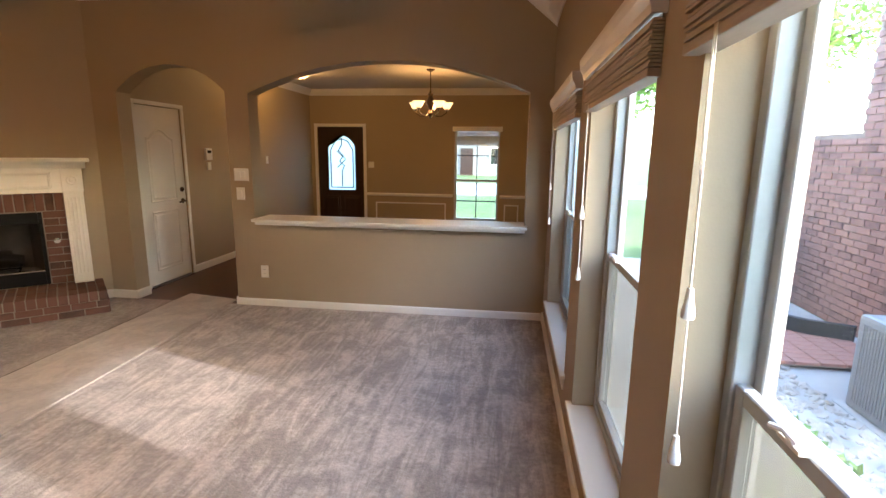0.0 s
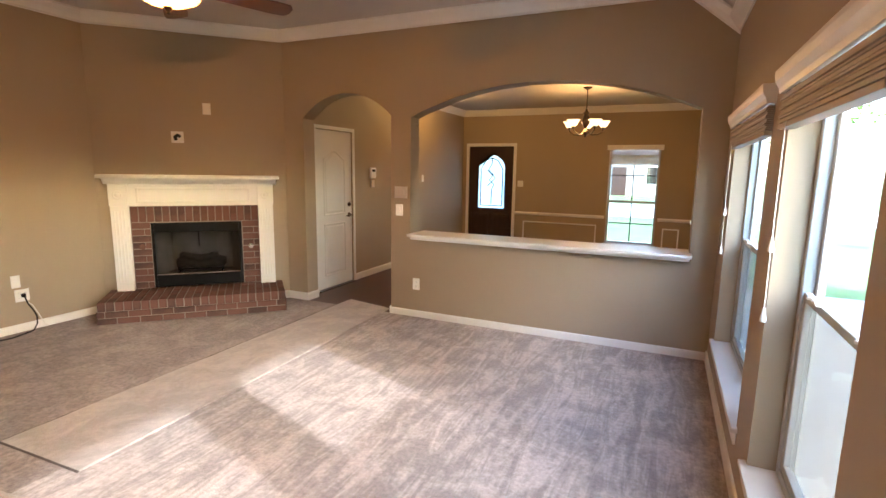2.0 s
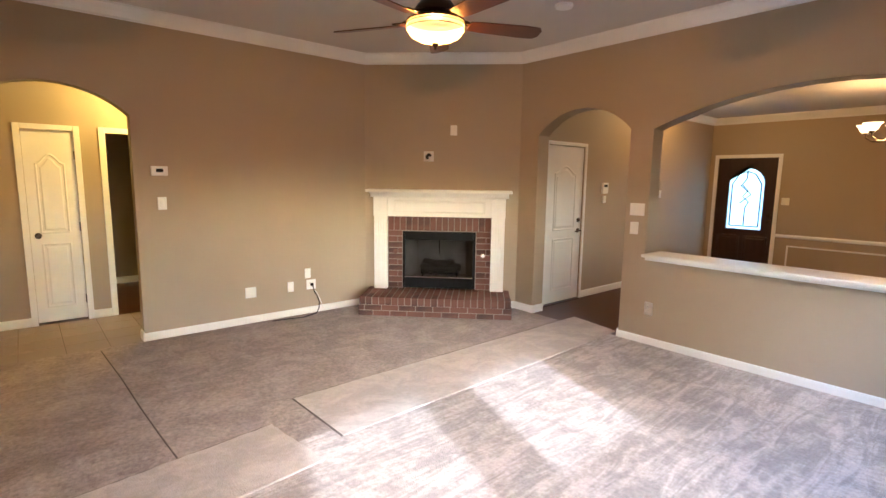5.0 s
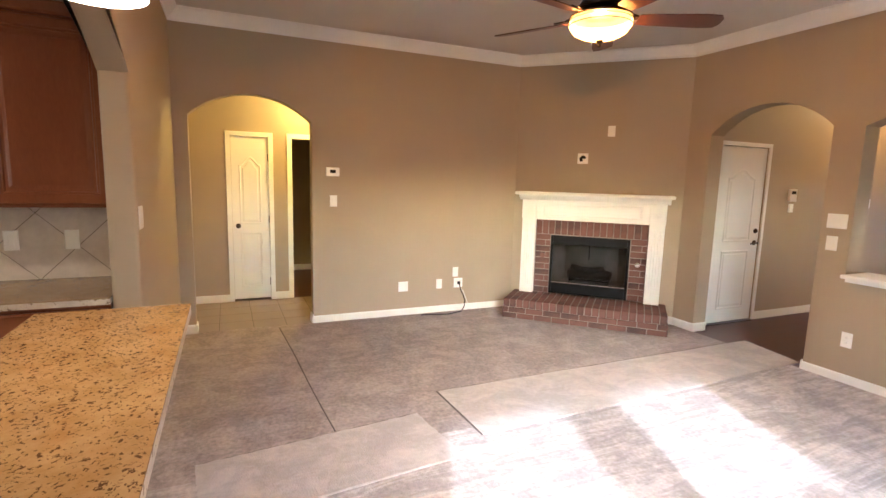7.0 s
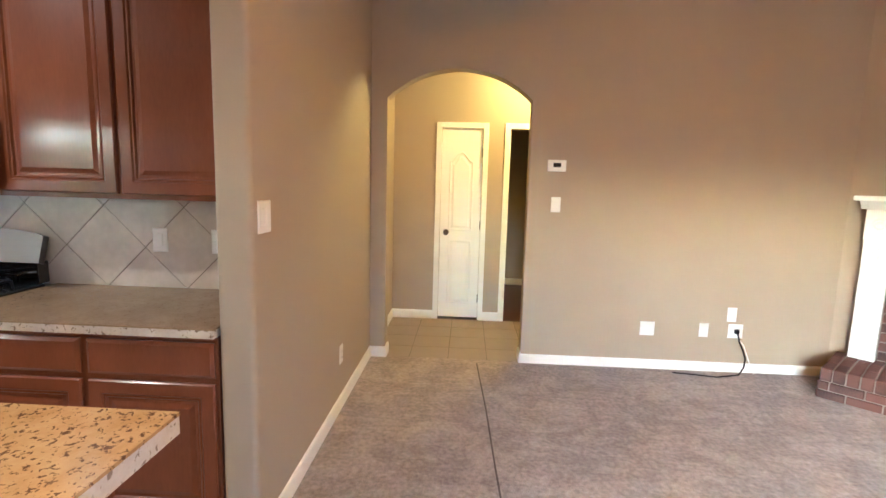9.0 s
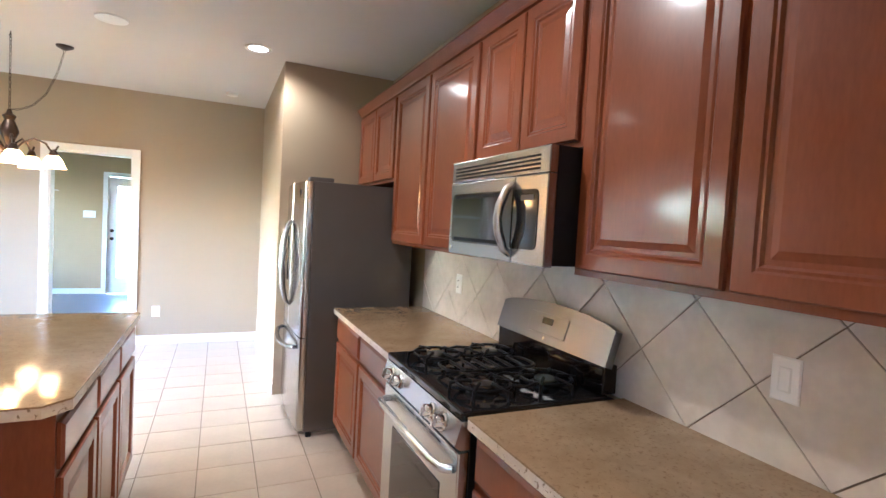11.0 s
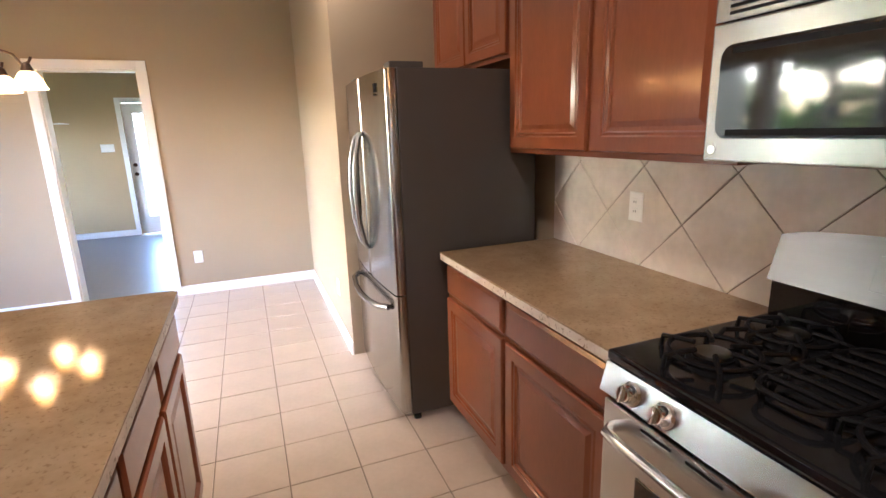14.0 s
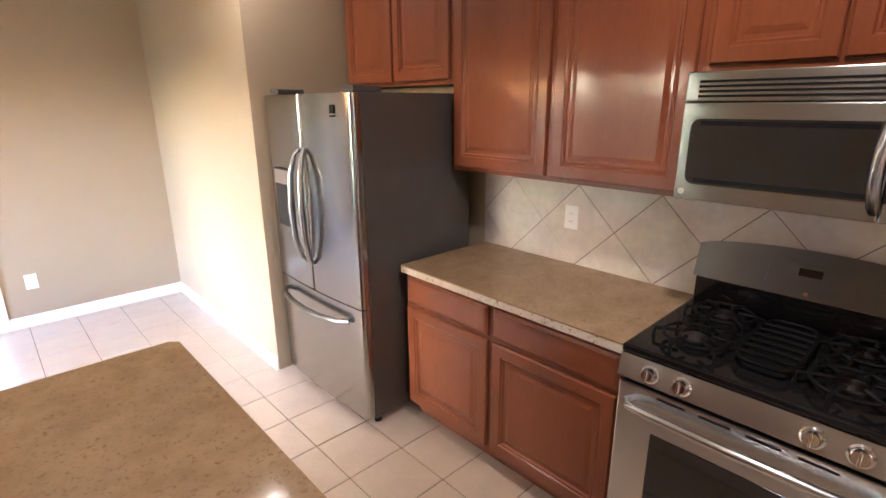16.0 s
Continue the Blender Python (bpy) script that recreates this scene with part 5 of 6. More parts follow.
tagged(link_mesh("cabinet_crown", cm, CHERRY), "cherry crown moulding along the cabinet tops", "crown moulding")


def worktop(name, label, outline, z, edge, mat=GRANITE, thick=0.038):
    """Stone slab with a rough pale edge band under a slightly eased top."""
    t = thing(name, label, "countertop")
    cx = sum(p[0] for p in outline) / len(outline)
    cy = sum(p[1] for p in outline) / len(outline)
    part("slab", prism(bmesh.new(), outline, "z", z - 0.006, z), mat, t)
    body = prism(bmesh.new(), [(cx + (x - cx) * (1 - 0.002), cy + (y - cy) * (1 - 0.002)) for x, y in outline], "z", z - thick, z - 0.006)
    part("edge", body, edge, t, "rough pale stone edge")
    return t


worktop("countertop", "tan speckled granite countertop beside the stove", [(XK + 0.012, -3.462), (-3.025, -3.462), (-3.025, -2.25), (XK + 0.012, -2.25)], 0.91, GRANEDGE, GRANITEK)
worktop("countertop", "tan speckled granite countertop under the wall cabinet", [(XK + 0.012, -1.48), (-3.025, -1.48), (-3.025, -0.332), (XK + 0.012, -0.332)], 0.91, GRANEDGE, GRANITEK)
# island
worktop("island_countertop", "gold speckled granite island top with a clipped corner", [(-1.86, -1.835), (-1.20, -1.835), (-1.165, -1.87), (-1.165, -3.295), (-1.895, -3.295), (-1.92, -3.27), (-1.92, -1.90)], 0.934, GRANEDGE, GRANITEK)
isl = thing("island_cabinet", "cherry kitchen island with drawers and doors on the aisle side", "kitchen island", Matrix.Translation((-1.885, -3.27, 0.0)) @ FACE_W)
part("body", B(0, 1.40, -0.68, 0, 0.10, 0.895), CHERRY, isl)
part("toe_kick", B(0.04, 1.36, -0.64, -0.06, 0.002, 0.099), CHERRY, isl)
for a, b in ((0.0, 0.46), (0.46, 0.92), (0.92, 1.40)):
    part("drawer_front", rings(bmesh.new(), a + 0.014, b - 0.014, 0.725, 0.865, DRAWSTEPS, 0.0), CHERRY, isl)
    part("door", rings(bmesh.new(), a + 0.014, b - 0.014, 0.125, 0.70, DOORSTEPS, 0.0), CHERRY, isl)
# raised bar on its half wall
worktop("bar_top", "gold speckled granite bar top on a half wall", [(-2.064, -0.37), (-0.25, -0.37), (-0.25, 0.116), (-2.064, 0.116)], 1.078, GRANEDGE)
structure("wall_bar", B(-1.93, -0.28, -0.327, YC - 0.003, 0, 1.040, bevel=0.012), WALL, "tan half wall under the bar top", "wall")

# ---- refrigerator ----
fr = thing("refrigerator", "stainless french-door refrigerator with dark grey sides", "refrigerator", Matrix.Translation((-2.865, -3.514, 0)) @ FACE_E)
W = 0.905
part("case", B(0, W, -0.72, 0.0, 0.045, 1.755, bevel=0.006), CASE, fr, "dark grey textured steel case")
for x in (0.04, W - 0.04):
    for y in (-0.04, -0.66):
        part("foot", cyl(bmesh.new(), (x, y, 0.0), (x, y, 0.047), 0.02, seg=12), BLACK, fr)
part("hinge_cover", B(0.03, 0.13, -0.14, 0.02, 1.756, 1.785, bevel=0.006), CASE, fr)
part("hinge_cover", B(W - 0.13, W - 0.03, -0.14, 0.02, 1.756, 1.785, bevel=0.006), CASE, fr)


def bowed(x0, x1, z0, z1, bow):
    """A door whose front swells outward towards the middle of the refrigerator."""
    pts = [(x0, 0.004), (x1, 0.004)]
    rad = 0.022
    stops = [x1 - rad * (1 - math.cos(math.pi / 2 * k / 6)) for k in range(7)]
    stops += [x1 - rad + (x0 - x1 + 2 * rad) * k / 9 for k in range(1, 9)]
    stops += [x0 + rad * (1 - math.cos(math.pi / 2 * k / 6)) for k in range(6, -1, -1)]
    for x in stops:
        d = min(1.0, min(x - x0, x1 - x) / rad)
        pts.append((x, 0.05 + bow * (1 - ((x - W / 2) / (W / 2)) ** 2) - rad * (1 - math.sqrt(max(0.0, 1 - (1 - d) ** 2)))))
    return prism(bmesh.new(), pts, "z", z0, z1)


part("door", bowed(0.002, W / 2 - 0.003, 0.70, 1.752, 0.022), STEELV, fr, "stainless upper door", True)
dl = part("door", bowed(W / 2 + 0.003, W - 0.002, 0.70, 1.752, 0.022), STEELV, fr, "stainless upper door with dispenser", True)
part("freezer_drawer", bowed(0.002, W - 0.002, 0.06, 0.692, 0.022), STEELV, fr, "stainless bottom freezer drawer", True)
part("dispenser", B(0.60, 0.80, 0.066, 0.076, 1.02, 1.36, bevel=0.006), GLOSSBLACK, dl, "black ice and water dispenser")
part("dispenser_panel", B(0.61, 0.79, 0.076, 0.080, 1.27, 1.35), CHROME, dl)
part("badge", B(0.13, 0.165, 0.064, 0.067, 1.66, 1.70), BLACK, fr, "small dark badge")
part("badge", B(0.13, 0.165, 0.064, 0.067, 1.645, 1.652), BLACK, fr, "small dark badge")
for sx in (-1, 1):
    x = W / 2 + sx * 0.03
    pts = [(x, 0.075, 0.86), (x + sx * 0.012, 0.10, 0.89), (x + sx * 0.022, 0.125, 1.0), (x + sx * 0.028, 0.135, 1.17), (x + sx * 0.022, 0.125, 1.34), (x + sx * 0.012, 0.10, 1.45), (x, 0.075, 1.48)]
    part("door_handle", tube(bmesh.new(), pts, [0.012, 0.014, 0.017, 0.018, 0.017, 0.014, 0.012], 10), STEEL, fr, "arched steel handle", True)
pts = [(0.10, 0.07, 0.615), (0.16, 0.11, 0.61), (0.30, 0.13, 0.60), (W / 2, 0.137, 0.597), (W - 0.30, 0.13, 0.60), (W - 0.16, 0.11, 0.61), (W - 0.10, 0.07, 0.615)]
part("drawer_handle", tube(bmesh.new(), pts, 0.016, 10), STEEL, fr, "curved steel drawer handle", True)

# ---- gas range ----
st = thing("gas_range", "stainless gas range with black cooktop and oven window", "stove", Matrix.Translation((-3.045, -1.487, 0)) @ FACE_E)
W = 0.756
part("body", B(0, W, -0.615, 0.0, 0.02, 0.895), BLACK, st, "black side panels")
for x in (0.05, W - 0.05):
    for y in (-0.08, -0.55):
        part("foot", cyl(bmesh.new(), (x, y, 0), (x, y, 0.021), 0.018, seg=10), BLACK, st)
part("cooktop", B(-0.001, W + 0.001, -0.56, 0.035, 0.893, 0.922, bevel=0.01, seg=3), GLOSSBLACK, st, "glossy black enamel cooktop")
cpn = prism(bmesh.new(), [(0.0, 0.80), (0.035, 0.80), (0.055, 0.815), (0.035, 0.892), (0.0, 0.892)], "x", 0.002, W - 0.002)
part("control_panel", cpn, STEELR, st, "brushed steel knob panel")
for x in (0.11, 0.21, W - 0.21, W - 0.11):
    kb = lathe(bmesh.new(), [(0, 0), (0.03, 0), (0.03, 0.006), (0.024, 0.010), (0.021, 0.032), (0.018, 0.036), (0, 0.036)], seg=20)
    box(kb, -0.005, 0.005, -0.021, 0.021, 0.03, 0.046, bevel=0.003, seg=1)
    part("knob", kb, CHROME, st, "polished metal burner knob", True).matrix_basis = pose(x, 0.046, 0.852, -75, 0, 0)
part("oven_door", B(0.004, W - 0.004, 0.0, 0.04, 0.20, 0.79, bevel=0.006), STEELR, st, "stainless oven door")
for k in range(4):
    part("vent_slot", B(0.14 + k * 0.13, 0.23 + k * 0.13, 0.038, 0.0415, 0.768, 0.775), BLACK, st)
part("oven_window", B(0.13, W - 0.13, 0.038, 0.043, 0.30, 0.635, bevel=0.002), DARKGLASS, st, "dark oven glass")
part("oven_handle", tube(bmesh.new(), [(0.04, 0.04, 0.725), (0.06, 0.075, 0.727), (0.12, 0.085, 0.728), (W / 2, 0.09, 0.728), (W - 0.12, 0.085, 0.728), (W - 0.06, 0.075, 0.727), (W - 0.04, 0.04, 0.725)], 0.015, 12), STEELR, st, "rounded steel oven handle", True)
part("storage_drawer", B(0.004, W - 0.004, 0.0, 0.036, 0.035, 0.188, bevel=0.006), STEELR, st, "stainless drawer front")
part("backguard_base", B(0.01, W - 0.01, -0.60, -0.535, 0.922, 1.03, bevel=0.006), GLOSSBLACK, st, "black lower backguard")
bg = bmesh.new()
pts = [(0.0, 1.02), (W, 1.02)] + [(W * (1 - k / 16), 1.155 + 0.04 * math.sin(math.pi * k / 16) ** 0.6) for k in range(17)]
prism(bg, pts, "y", -0.005, 0.03)
BG = Matrix.Translation((0, -0.558, 1.02)) @ Matrix.Rotation(radians(17), 4, 'X') @ Matrix.Translation((0, 0, -1.02))
part("backguard", bg, STEELB, st, "brushed steel curved backguard").matrix_basis = BG
part("clock_panel", B(W / 2 - 0.13, W / 2 + 0.13, 0.0295, 0.034, 1.055, 1.145, bevel=0.003), STEELB, st, "grey clock panel").matrix_basis = BG
part("display", B(W / 2 - 0.035, W / 2 + 0.035, 0.0335, 0.0365, 1.10, 1.128), DARKGLASS, st, "dark green display").matrix_basis = BG
part("brand_badge", lathe(bmesh.new(), [(0, 0), (0.009, 0), (0.008, 0.003), (0, 0.003)], seg=16), CHROME, st).matrix_basis = BG @ pose(W / 2, 0.03, 1.04, -90, 0, 0)
for bx in (0.17, W - 0.17):
    for by in (-0.13, -0.40):
        bn = lathe(bmesh.new(), [(0.06, 0.922), (0.058, 0.932), (0.045, 0.936), (0.045, 0.942), (0, 0.943)], (bx, by, 0), 22)
        bo = part("burner", bn, IRON, st, "black burner with steel ring", True)
        part("burner_ring", lathe(bmesh.new(), [(0.03, 0.944), (0.04, 0.944), (0.04, 0.952), (0.03, 0.953), (0, 0.953)], (bx, by, 0), 22), STEELB, bo, "dull steel burner cap", True)


def bar(bm, pts, r=0.0065):
    return tube(bm, pts, r, 6)


def side_grate(bx):
    """Cast frame round two burners: a ring with six fingers over each, and rails between."""
    bm = bmesh.new()
    z = 0.953
    for by in (-0.13, -0.40):
        bar(bm, [(bx + 0.098 * math.cos(a), by + 0.098 * math.sin(a), z) for a in [math.pi * j / 14 for j in range(29)]])
        for k in range(6):
            a = math.pi / 3 * k + 0.26
            c, q = math.cos(a), math.sin(a)
            bar(bm, [(bx + 0.045 * c, by + 0.045 * q, z + 0.008), (bx + 0.08 * c, by + 0.08 * q, z + 0.006), (bx + 0.125 * c, by + 0.118 * q, z), (bx + 0.13 * c, by + 0.122 * q, 0.921)])
    for dx in (-0.055, 0.055):
        bar(bm, [(bx + dx, -0.32, z), (bx + dx * 1.5, -0.265, z), (bx + dx, -0.21, z)])
    return bm


def centre_grate(x0, x1):
    """Oval frame with crosswise bars."""
    bm = bmesh.new()
    z, cx, cy = 0.953, (x0 + x1) / 2, -0.265
    w, d = (x1 - x0) / 2, 0.2
    rim = []
    for j in range(33):
        a = 2 * math.pi * j / 32
        c, q = math.cos(a), math.sin(a)
        rim.append((cx + w * math.copysign(abs(c) ** 0.5, c), cy + d * math.copysign(abs(q) ** 0.5, q), z))
    bar(bm, rim)
    for k in range(6):
        y = cy - 0.135 + 0.054 * k
        bar(bm, [(x0 + 0.004, y, z), (cx, y, z + 0.002), (x1 - 0.004, y, z)], 0.007)
    for dx in (-0.8, 0.8):
        for dy in (-0.8, 0.8):
            bar(bm, [(cx + w * dx, cy + d * dy, z), (cx + w * dx, cy + d * dy, 0.921)])
    return bm


part("grate", side_grate(0.17), IRON, st, "cast-iron burner grate", True)
part("grate", centre_grate(0.295, W - 0.295), IRON, st, "cast-iron centre grate", True)
part("grate", side_grate(W - 0.17), IRON, st, "cast-iron burner grate", True)

# ---- microwave ----
def rounded(x0, x1, z0, z1, r, y0, y1):
    """Upright slab with rounded corners, r: radii of the four corners from low x, low z onwards."""
    pts = []
    for (cx, cz), rad, a0 in zip(((x0, z0), (x1, z0), (x1, z1), (x0, z1)), r, (180, 270, 0, 90)):
        ox, oz = cx + (rad if cx == x0 else -rad), cz + (rad if cz == z0 else -rad)
        pts += [(ox + rad * math.cos(radians(a0 + 18 * k)), oz + rad * math.sin(radians(a0 + 18 * k))) for k in range(6)]
    return prism(bmesh.new(), pts, "y", y0, y1)


mw = thing("microwave", "stainless over-range microwave with curved handle", "microwave", Matrix.Translation((-3.32, -1.497, 0)) @ FACE_E)
W = 0.75
Z0, Z1 = 1.382, 1.795
part("case", B(0, W, -0.34, 0.0, Z0 + 0.006, Z1, bevel=0.003), BLACK, mw, "black case")
part("vent_trim", B(0, W, 0.0, 0.034, Z1 - 0.092, Z1, bevel=0.004), STEEL, mw, "steel vent grille")
for k in range(4):
    part("vent_slot", B(0.055, W - 0.04, 0.031, 0.036, Z1 - 0.034 - k * 0.015, Z1 - 0.027 - k * 0.015), BLACK, mw)
part("door", B(0.205, W, 0.0, 0.036, Z0, Z1 - 0.095, bevel=0.004), STEEL, mw, "stainless door")
part("control_side", B(0.0, 0.202, 0.0, 0.036, Z0, Z1 - 0.095, bevel=0.004), STEEL, mw, "stainless control side")
dwin = part("door_window", rounded(0.212, W - 0.03, Z0 + 0.055, Z1 - 0.145, (0.003, 0.03, 0.03, 0.003), 0.034, 0.039), DARKGLASS, mw, "dark glass window")
for z in (Z0 + 0.062, Z1 - 0.166):
    part("window_border", B(0.24, W - 0.06, 0.0388, 0.0396, z, z + 0.014), BLACK, dwin)
ctl = part("control_glass", rounded(0.05, 0.202, Z0 + 0.055, Z1 - 0.145, (0.025, 0.003, 0.003, 0.025), 0.034, 0.0388), DARKGLASS, mw, "dark glass touch panel")
part("clock_display", B(0.075, 0.155, 0.0386, 0.0394, Z1 - 0.185, Z1 - 0.165), CASE, ctl, "dim grey clock display")
part("handle", tube(bmesh.new(), [(0.215, 0.035, Z0 + 0.03), (0.217, 0.062, Z0 + 0.05), (0.222, 0.085, Z0 + 0.11), (0.224, 0.092, Z0 + 0.16), (0.222, 0.085, Z0 + 0.21), (0.217, 0.062, Z0 + 0.27), (0.215, 0.035, Z0 + 0.29)], [0.014, 0.016, 0.018, 0.018, 0.018, 0.016, 0.014], 12), STEEL, mw, "thick curved steel handle", True)
part("badge", lathe(bmesh.new(), [(0, 0), (0.012, 0), (0.011, 0.003), (0, 0.003)], seg=18), CHROME, mw, "", True).matrix_basis = pose(W - 0.025, 0.036, Z0 + 0.028, -90, 0, 0)

# ---- plates in the kitchen ----
wall_plate("outlet", "white outlet on the tiled splashback", "outlet", XK + 0.010, -2.884, 1.15, FACE_E, 0.075, 0.12)
wall_plate("light_switch", "white switch on the tiled splashback", "light switch", XK + 0.010, -0.93, 1.15, FACE_E, 0.075, 0.12, "switch")
wall_plate("outlet", "white jack plate on the tiled splashback", "outlet", XK + 0.010, -0.63, 1.15, FACE_E, 0.075, 0.12, "none")
wall_plate("outlet", "white outlet low on the breakfast wall", "outlet", -1.683, YF, 0.365, Matrix(), 0.08, 0.12)
wall_plate("outlet", "white outlet low beside the refrigerator", "outlet", -2.751, -4.9, 0.36, FACE_E, 0.075, 0.12)
wall_plate("light_switch", "white switch beside the breakfast doorway", "light switch", -0.13, YF, 1.40, Matrix(), 0.115, 0.12, "switch")
wall_plate("outlet", "white outlet under the breakfast window", "outlet", XE, -6.2, 0.37, FACE_W, 0.075, 0.12)
door_casing("door_casing", 0, K0, K1, 2.07, "y", YF, 1, 0.075)
jb = bmesh.new()
for a in ((K0 - 0.001, K0 + 0.012), (K1 - 0.012, K1 + 0.001)):
    box(jb, a[0], a[1], YF - 0.139, YF - 0.001, 0.001, 2.057)
box(jb, K0, K1, YF - 0.139, YF - 0.001, 2.057, 2.069)
structure("trim_door_jamb", jb, WHITE, "white painted door jamb", "door casing")

# ---- back room ----
bd = thing("door_4", "white outside door with a tall bright glass pane, shut", "door", kind="structure")
ya, yb = YS - 0.07, YS - 0.03
d0, d1 = -1.415, -0.545
bm = bmesh.new()
pbox(bm, d0, d0 + 0.13, 0.01, 2.03, "y", ya, yb); pbox(bm, d1 - 0.13, d1, 0.01, 2.03, "y", ya, yb)
pbox(bm, d0 + 0.13, d1 - 0.13, 0.01, 0.28, "y", ya, yb); pbox(bm, d0 + 0.13, d1 - 0.13, 1.88, 2.03, "y", ya, yb)
part("slab", bm, WHITE, bd)
pn = part("pane", B(d0 + 0.125, d1 - 0.125, ya + 0.018, ya + 0.022, 0.275, 1.885), GLASS, bd)
pn.visible_shadow = False
for z in (1.1, 0.96):
    part("lock_rose", lathe(bmesh.new(), [(0, 0), (0.03, 0), (0.03, 0.01), (0.012, 0.014), (0.012, 0.04), (0.02, 0.05), (0, 0.055)], seg=14), BRONZE, bd, "", True).matrix_basis = pose(d1 - 0.06, yb, z, -90, 0, 0)
door_casing("door_casing", 0, -1.42, -0.54, 2.04, "y", YS, 1, 0.07)
wall_plate("light_switch", "white switch in the back room", "light switch", -0.28, YS, 1.37, Matrix(), 0.18, 0.12, "switch")
shf = thing("wall_shelf", "white wire shelf on the back room wall", "shelf")
for y in (0.005, 0.10, 0.20, 0.30):
    part("rod", tube(bmesh.new(), [(0.15, YS + y, 1.74), (2.19, YS + y, 1.74)], 0.005, 6), WHITE, shf)
for k in range(14):
    part("cross_wire", tube(bmesh.new(), [(0.2 + k * 0.15, YS + 0.001, 1.748), (0.2 + k * 0.15, YS + 0.30, 1.748)], 0.003, 5), WHITE, shf)
BACKFL = material("grey_vinyl_plank", (0.20, 0.19, 0.19), 0.38, var=0.12, scale=4, fine=30, bump=0.05, stretch=(4, 0.5, 1))
structure("floor_back_room", B(-3.2, 2.2, YS, YF - 0.02, -0.02, -0.004), BACKFL, "grey vinyl plank floor", "floor")
structure("floor_dark_room", B(-8.5, -6.52, 0.96, 3.3, -0.02, -0.004), DARKWOOD, "dark red-brown wooden floor", "floor")

# ---- tiled splashback ----
splash = structure("backsplash", B(XK + 0.0005, XK + 0.004, -3.47, -0.332, 0.90, 1.40), GROUT, "beige stone tiles laid on the diagonal", "backsplash")


def clip(poly, axis, lim, keep_less):
    out = []
    for i, p in enumerate(poly):
        q = poly[(i + 1) % len(poly)]
        a, b = p[axis], q[axis]
        inp, inq = (a <= lim) == keep_less, (b <= lim) == keep_less
        if inp:
            out.append(p)
        if inp != inq:
            t = (lim - a) / (b - a)
            out.append((p[0] + (q[0] - p[0]) * t, p[1] + (q[1] - p[1]) * t))
    return out


for i in range(-4, 15):
    for j in range(-1, 4):
        if (i + j) % 2 == 0:
            continue
        cy, cz, h = -2.855 + 0.205 * i, 1.315 - 0.205 * j, 0.2015
        poly = [(cy - h, cz), (cy, cz - h), (cy + h, cz), (cy, cz + h)]
        for ax, lim, less in ((0, -3.468, False), (0, -0.335, True), (1, 0.902, False), (1, 1.398, True)):
            poly = clip(poly, ax, lim, less) if len(poly) > 2 else poly
        if len(poly) > 2:
            part("tile", prism(bmesh.new(), poly, "x", XK + 0.003, XK + 0.0095), SPLASH, splash)

# ---- floor tiles ----
kf = structure("floor_kitchen", B(XK, XE, YF, YC - 0.002, -0.014, -0.004), GROUT, "beige square ceramic tile floor", "floor")
TW, TD = 0.312, 0.312
for i in range(-4, 13):
    for j in range(-12, 11):
        x0, x1 = -2.851 + TW * i, -2.851 + TW * (i + 1)
        yy0, yy1 = -3.279 + TD * j, -3.279 + TD * (j + 1)
        x0, x1, yy0, yy1 = max(x0, XK), min(x1, XE), max(yy0, YF), min(yy1, YC - 0.004)
        if x1 - x0 < 0.03 or yy1 - yy0 < 0.03 or (x1 < -3.1 and yy0 > -3.4) or (x1 < -2.76 and yy1 < -4.46):
            continue
        brick(kf, (x0 + x1) / 2, (yy0 + yy1) / 2, -0.006 + random.Random(i * 31 + j).uniform(-.0005, .0005), round(x1 - x0 - 0.005, 3), round(yy1 - yy0 - 0.005, 3), 0.012, "tile", TILE, 0.0015)
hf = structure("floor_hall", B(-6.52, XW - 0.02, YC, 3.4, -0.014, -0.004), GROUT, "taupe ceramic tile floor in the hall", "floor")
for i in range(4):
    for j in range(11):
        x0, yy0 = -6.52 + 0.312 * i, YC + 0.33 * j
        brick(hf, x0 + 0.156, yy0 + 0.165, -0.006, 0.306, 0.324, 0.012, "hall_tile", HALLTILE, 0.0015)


# ---- outside ----
GRASS = material("lawn_grass", (0.10, 0.17, 0.045), 0.95, var=0.35, scale=2.5, fine=40, bump=0.8, dist=0.03, other=(0.05, 0.085, 0.02))
ROAD = material("pale_concrete_road", (0.36, 0.35, 0.33), 0.9, var=0.12, scale=2, fine=50, bump=0.3)
PEBBLE = material("river_pebble", (0.46, 0.42, 0.37), 0.7, scale=3, fine=30, bump=0.2, other=(0.24, 0.21, 0.18), rand=0.5)
BARK = material("tree_bark", (0.11, 0.08, 0.055), 0.95, var=0.4, scale=8, fine=60, bump=0.9, dist=0.02, stretch=(3, 3, 0.5))
LEAF = material("tree_leaf", (0.075, 0.14, 0.03), 0.6, var=0.4, scale=1.5, fine=8, bump=0, other=(0.035, 0.075, 0.015))
ln, ll = LEAF.node_tree.nodes, LEAF.node_tree.links
thru, both = ln.new("ShaderNodeBsdfTranslucent"), ln.new("ShaderNodeMixShader")
thru.inputs[0].default_value = (0.28, 0.42, 0.10, 1)
both.inputs[0].default_value = 0.6
ll.new(ln["Principled BSDF"].outputs[0], both.inputs[1]); ll.new(thru.outputs[0], both.inputs[2])
ll.new(both.outputs[0], ln["Material Output"].inputs[0])
SHRUB = material("shrub_leaf", (0.14, 0.24, 0.04), 0.55, var=0.3, scale=5, fine=20, bump=0, other=(0.07, 0.13, 0.02))
HBRICK = material("neighbour_brick", (0.30, 0.17, 0.14), 0.9, scale=7, fine=70, bump=0.5, dist=0.004, other=(0.10, 0.06, 0.055))
